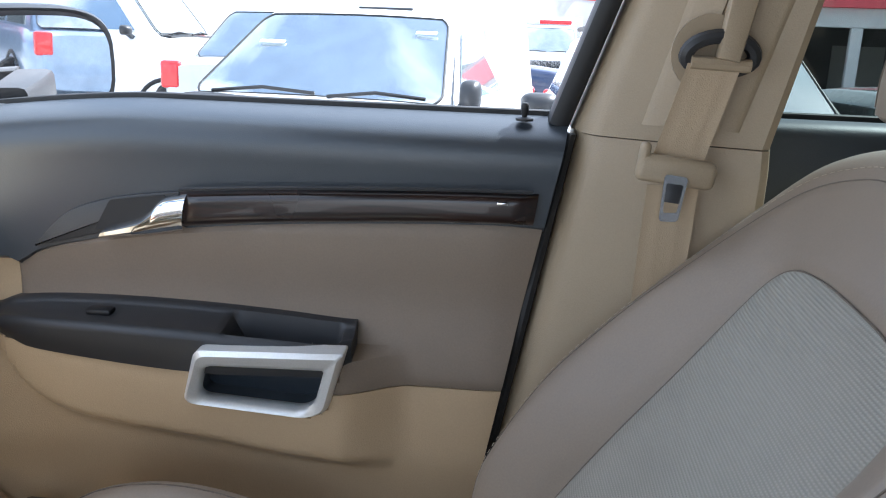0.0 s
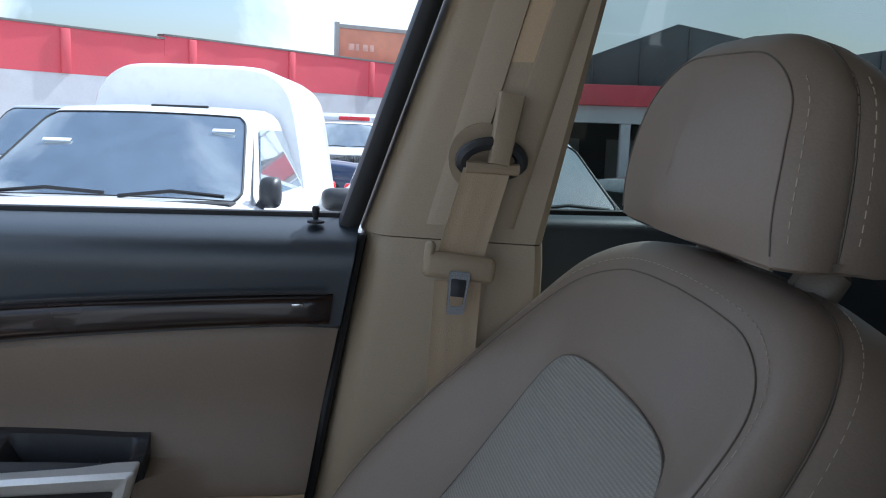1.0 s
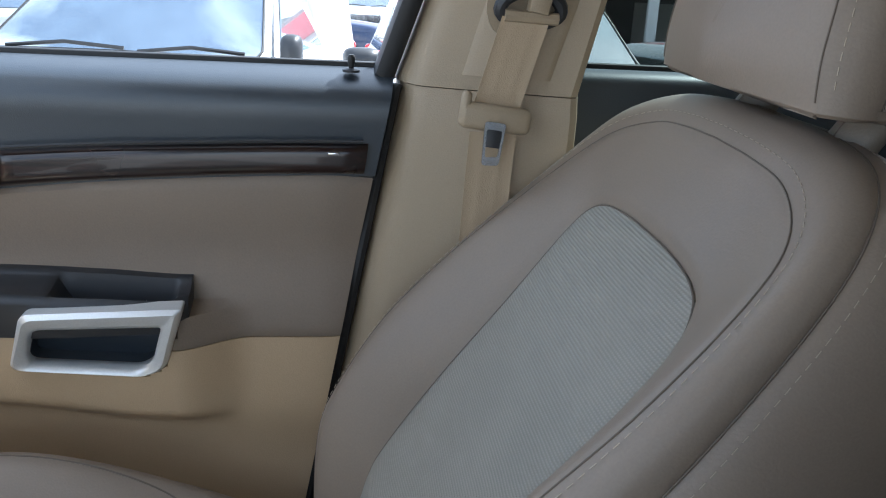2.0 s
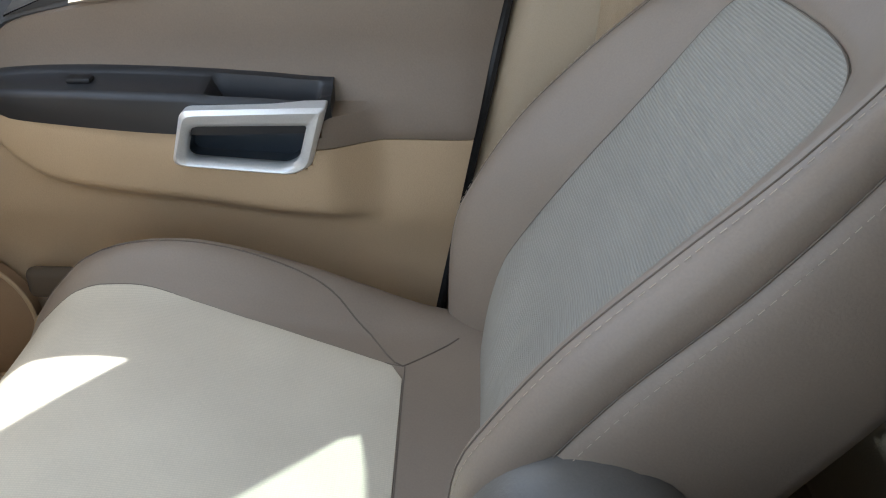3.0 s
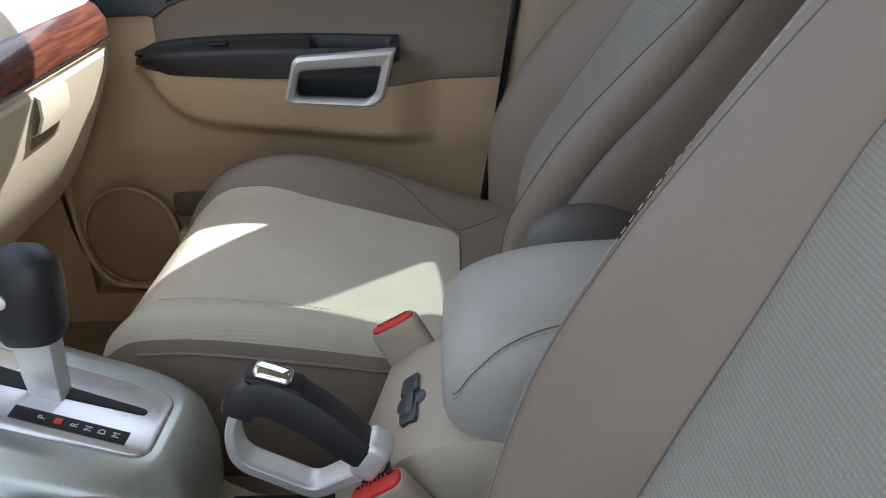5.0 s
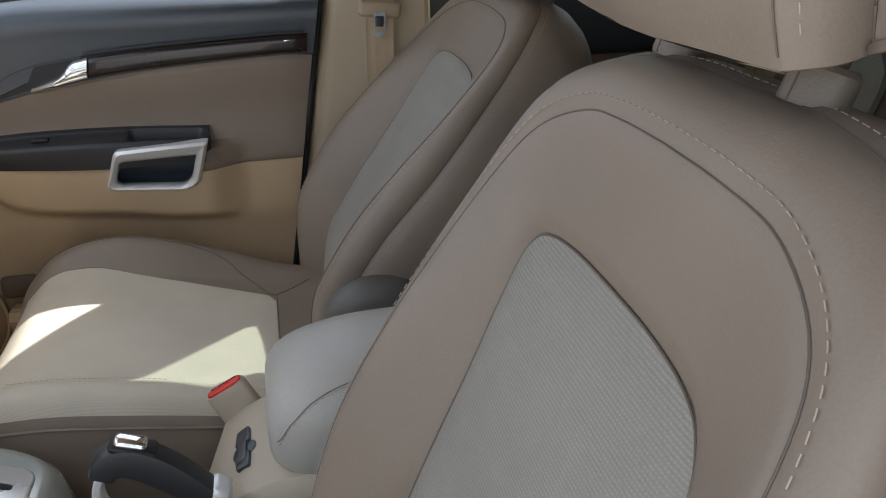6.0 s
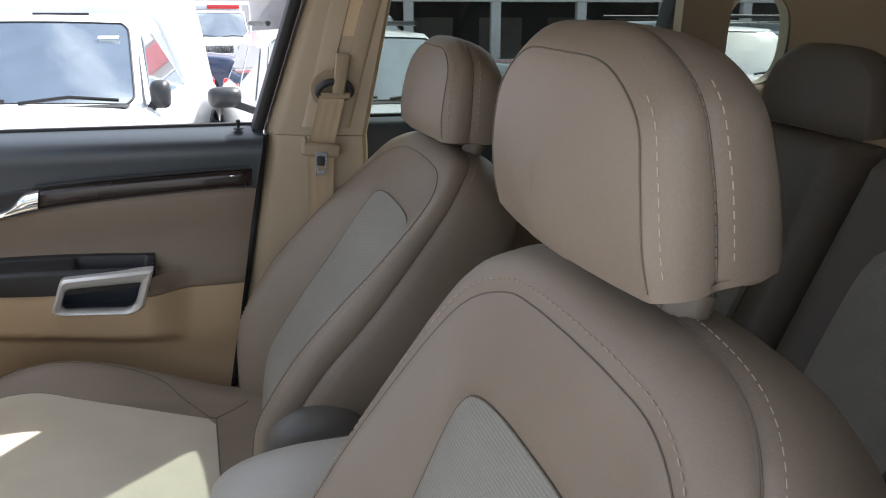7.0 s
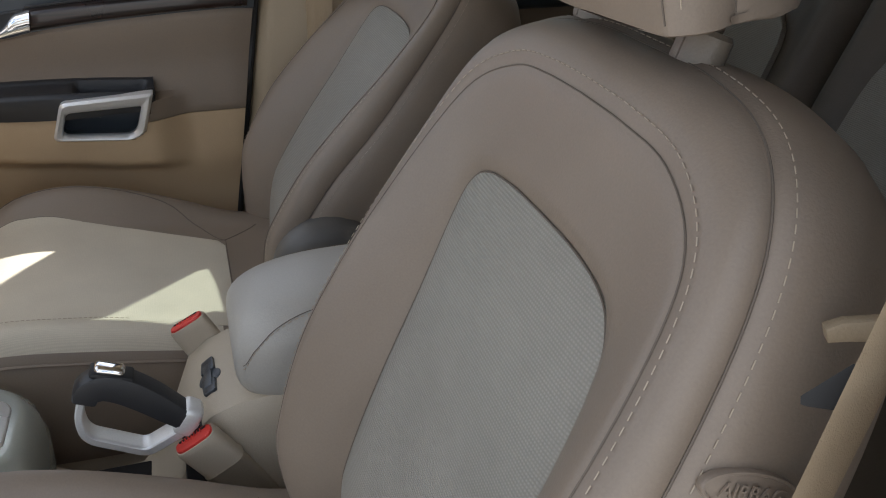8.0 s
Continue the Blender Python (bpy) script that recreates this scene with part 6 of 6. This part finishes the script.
        part("red_lens", rbox((-0.20, yw1 + 0.19, zr + 0.05), (0.50, yw1 + 0.43, zr + 0.145), 0.03), TAIL_RED, lb, "red lens")
    return t


car("pickup_truck", "white compact pickup with rounded cap facing the car", place(-1.27, 2.88, -0.02, -8), 4.3, 1.66, 0.93, 1.40, (0.86, 1.2, 0.93), (1.18, 1.95, 2.75, 2.95), PAINT_WHITE, mirror=(-0.025, 0.12, 0.055, 0.08), mirrors=(1,), taper=0.70, bed="cap")
car("pickup_truck", "white pickup with roof light bar facing the car", place(0.38, 16.4, 0, -4), 5.0, 1.60, 1.05, 1.60, (1.02, 1.25, 1.06), (1.3, 1.95, 2.9, 3.1), PAINT_WHITE, bed="open", bar_top=True)
car("sedan", "dark blue sedan parked side-on between white cars", place(0.71, 13.1, 0, 90), 4.2, 1.6, 0.92, 1.36, (0.84, 1.1, 0.92), (1.15, 1.8, 3.1, 3.8), PAINT_BLUE)
car("estate_car", "white estate car with grey mirrors and black roof rails", place(0.96, 2.92, -0.08, 1), 4.3, 1.56, 0.96, 1.36, (0.86, 1.15, 0.95), (1.18, 1.85, 3.5, 4.0), PAINT_WHITE, mirror=(0.10, 0.02, 0.095, 0.06), rails=True)
car("suv", "dark green sport utility car with roof rails", place(2.75, 7.3, 0, -80), 4.6, 1.8, 0.98, 1.36, (0.92, 1.2, 0.98), (1.2, 1.75, 4.1, 4.45), PAINT_GREEN, rails=True)
car("sedan", "white sedan parked across the yard", place(4.3, 4.4, 0, -12), 4.4, 1.7, 0.90, 1.30, (0.84, 1.1, 0.90), (1.1, 1.8, 3.1, 3.8), PAINT_WHITE)
car("suv", "silver sport utility car with black roof rails", place(2.6, 11.2, 0, 4), 4.4, 1.8, 1.05, 1.50, (0.98, 1.2, 1.05), (1.2, 1.75, 3.9, 4.3), PAINT_SILVER, rails=True)
car("sedan", "silver sedan turned away with red tail lights", place(-2.25, 11.4, 0.04, 178), 4.4, 1.7, 0.95, 1.42, (0.84, 1.1, 0.95), (1.1, 1.8, 3.1, 3.9), PAINT_SILVER)
car("van", "tall white van parked across the yard", place(-3.3, 10.2, 0, 90), 4.9, 1.9, 1.15, 1.95, (1.0, 0.95, 1.15), (0.9, 1.5, 4.7, 4.85), PAINT_WHITE)
car("hatchback", "silver-blue hatchback parked side-on behind the car", place(11.4, 3.3, 0, 90), 3.9, 1.65, 0.94, 1.44, (0.82, 0.95, 0.94), (0.95, 1.65, 3.1, 3.6), mat("silver_blue_car_paint", (0.25, 0.33, 0.45), 0.3, metal=0.4, coat=0.6, dirt=0.1))


# ---- boundary wall, sign hoarding, hall and hill ----
wall = thing("boundary_wall", (0, 0, 0), "long yard wall painted pale grey below and red above", "wall", kind="structure")
WA, WB = Vector((-15.0, 12.3, 0)), Vector((9.0, 35.2, 0))
def wall_line(k):
    """A point on the foot line of the wall, which sinks slowly with the yard."""
    return WA.lerp(WB, k) + Vector((0, 0, 0.36 - 0.60 * k))
def wall_rows(z0, z1, out, k0=0.0, k1=1.0, n=24):
    rows = []
    for i in range(n + 1):
        p = wall_line(k0 + (k1 - k0) * i / n)
        rows.append([p + Vector((0.7 * out, -0.7 * out, z)) + Vector((0.02, -0.02, 0)) * noise.noise(Vector((i * 0.7, z, 3))) for z in np.linspace(z0, z1, 5)])
    return rows
STEP = 0.455
part("grey_band", shell(wall_rows(-1.8, 1.498, 0), (-0.17, 0.17, 0)), WALL_GREY, wall, "pale grey lower band")
part("red_band", shell(wall_rows(1.50, 2.55, 0.012, 0, STEP), (-0.17, 0.17, 0)), WALL_RED, wall, "red upper band")
part("red_band", shell(wall_rows(1.50, 2.64, 0.012, STEP, 1.0), (-0.17, 0.17, 0)), WALL_RED, wall, "red upper band, one step higher")
for k0, k1, z in ((0, STEP, 2.55), (STEP, 1, 2.64)):
    part("coping", shell([[wall_line(k0 + (k1 - k0) * i / 20) + Vector((0.7 * o, -0.7 * o, z + h)) for o, h in ((0.05, 0.003), (0.05, 0.05), (-0.30, 0.05), (-0.30, 0.003))] for i in range(21)], (0, 0, 0.004)), CONCRETE, wall)
for k in range(9):
    f = 0.06 + k * 0.105
    turn = Matrix.Translation(wall_line(f)) @ pose(0, 0, 0, 0, 0, 43.7)
    part("pier", moved(rbox((-0.12, -0.07, 1.51), (0.12, 0.02, 2.53 if f < STEP else 2.62), 0.02), turn), WALL_RED, wall, "red pier")

sign = thing("hoarding", pose(2.05, 29.6, -1.32, 0, 0, 24), "faded orange hoarding panel in a grey frame above the wall", "sign")
part("panel", rbox((-1.7, -0.03, 3.75), (1.9, 0.03, 5.0), 0.01), ORANGE, sign)
for a, b in (((-1.85, -0.07, 3.6), (-1.7, 0.07, 5.2)), ((1.9, -0.07, 3.6), (2.05, 0.07, 5.2)), ((-1.7, -0.07, 5.0), (1.9, 0.07, 5.14)), ((-1.7, -0.07, 3.6), (1.9, 0.07, 3.75))):
    part("frame_bar", rbox(a, b, 0.02), CONCRETE, sign)
for x in (-1.6, 1.8):
    part("post", rbox((x - 0.07, 0.075, -0.3), (x + 0.07, 0.2, 3.9), 0.02), CONCRETE, sign)
for k, wdt in enumerate((0.22, 0.12, 0.2, 0.16)):
    part("lettering_bar", rbox((-1.35 + 0.27 * k, -0.04, 4.3), (-1.35 + 0.27 * k + wdt, -0.031, 4.52), 0.003), mat("faded_pale_print", (0.7, 0.45, 0.36), 0.7), sign)

hall = thing("open_hall", YARD @ pose(13.1, 25.5, -0.7, 0, 0, -10), "open-fronted hall with concrete columns, red beam and grey gabled roof", "building")
# inside shade is painted into this wall's colour
part("back_wall", rbox((-9.5, 7.0, -0.6), (20, 7.3, 4.2), 0.02), SHADE, hall, "back wall coloured dark as the inside shade")
part("floor_slab", rbox((-9.5, -0.4, -0.6), (20, 7.0, 0.0), 0.02), CONCRETE, hall)
for k in range(11):
    x = -9.2 + 2.9 * k
    part("column", rbox((x - 0.16, -0.16, -0.6), (x + 0.16, 0.16, 2.75), 0.02), WALL_GREY, hall, "pale concrete column")
part("lintel", rbox((-9.6, -0.2, 2.75), (20, 0.2, 3.3), 0.02), WALL_GREY, hall, "pale concrete lintel")
part("red_beam", rbox((-9.7, -0.5, 3.3), (20, 0.3, 3.95), 0.02), WALL_RED, hall, "red fascia beam")
for k in range(10):
    x = -7.75 + 2.9 * k
    part("inner_door", rbox((x - 0.9, 6.9, 0.0), (x + 0.9, 6.99, 2.3), 0.02), CONCRETE, hall)
part("ceiling_slab", rbox((-9.6, 0.3, 3.3), (20, 7.2, 3.6), 0.02), CONCRETE, hall)
ridge = [(-6.8, 4.1), (-1.6, 6.15), (3.6, 5.2), (9.0, 6.2), (14.0, 4.4), (14.0, 3.96), (-6.8, 3.96)]
part("gable", plate([Vector((x, 1.2, z)) for x, z in ridge], 6.0, (0, 1, 0), 0.03), ROOF_GREY, hall, "dark grey sheet metal gable")
for k in range(12):
    x = -6.0 + 1.6 * k
    zt = lerp(x, [p[0] for p in ridge[:5]], [p[1] for p in ridge[:5]])
    part("rib", rbox((x - 0.03, 1.13, 3.97), (x + 0.03, 1.199, zt - 0.08), 0.005), ROOF_GREY, hall)
part("balcony", rbox((-8.4, -0.1, 3.96), (-5.2, 1.1, 4.1), 0.02), CONCRETE, hall)
for k in range(7):
    part("baluster", tube([(-8.3 + 0.5 * k, -0.02, 4.1), (-8.3 + 0.5 * k, -0.02, 4.9)], 0.025, 6), CONCRETE, hall)
part("balcony_rail", tube([(-8.35, -0.02, 4.9), (-5.25, -0.02, 4.9)], 0.03, 6), CONCRETE, hall)
part("side_block", rbox((-9.6, 2.2, 3.61), (-6.85, 6.5, 4.75), 0.03), mat("brown_render", (0.25, 0.17, 0.12), 0.85, vary=0.1, scale=0.8), hall)

# simple copy of the hall, added where the door mirror looks
hall_copy = thing("hall_copy_for_mirror", YARD @ pose(19, 4.0, 0), "dark copy of the open hall with pale posts and red fascia, added behind the car for its mirror", "building")
part("back_wall", rbox((5.0, -11, -1.0), (5.3, 14, 3.2), 0.02), SHADE, hall_copy, "back wall coloured dark as the inside shade")
part("roof", rbox((-0.6, -11, 3.2), (5.3, 14, 3.42), 0.02), ROOF_GREY, hall_copy, "dark sheet metal roof")
part("fascia", rbox((-0.7, -11, 3.0), (-0.605, 14, 3.9), 0.02), WALL_RED, hall_copy, "red fascia")
for k in range(7):
    part("post", rbox((-0.5, -10.6 + 4 * k, -1.0), (-0.25, -10.35 + 4 * k, 3.19), 0.02), WALL_GREY, hall_copy, "pale post")

hrows = []
for k in range(40):
    x = -160 + 8 * k
    top = 13 * math.exp(-((x + 62) / 46) ** 2) + 3 * math.exp(-((x - 60) / 50) ** 2) + 1.2 * noise.noise(Vector((x * 0.06, 0, 0)))
    hrows.append([(x, 150 + 30 * f, -9 + (top + 9) * math.sin(f * math.pi / 2)) for f in np.linspace(0, 1, 8)])
structure("hill", shell(hrows, (0, 4, -2)), HILL, "hazy blue-green hillside beyond the yard", "hill")
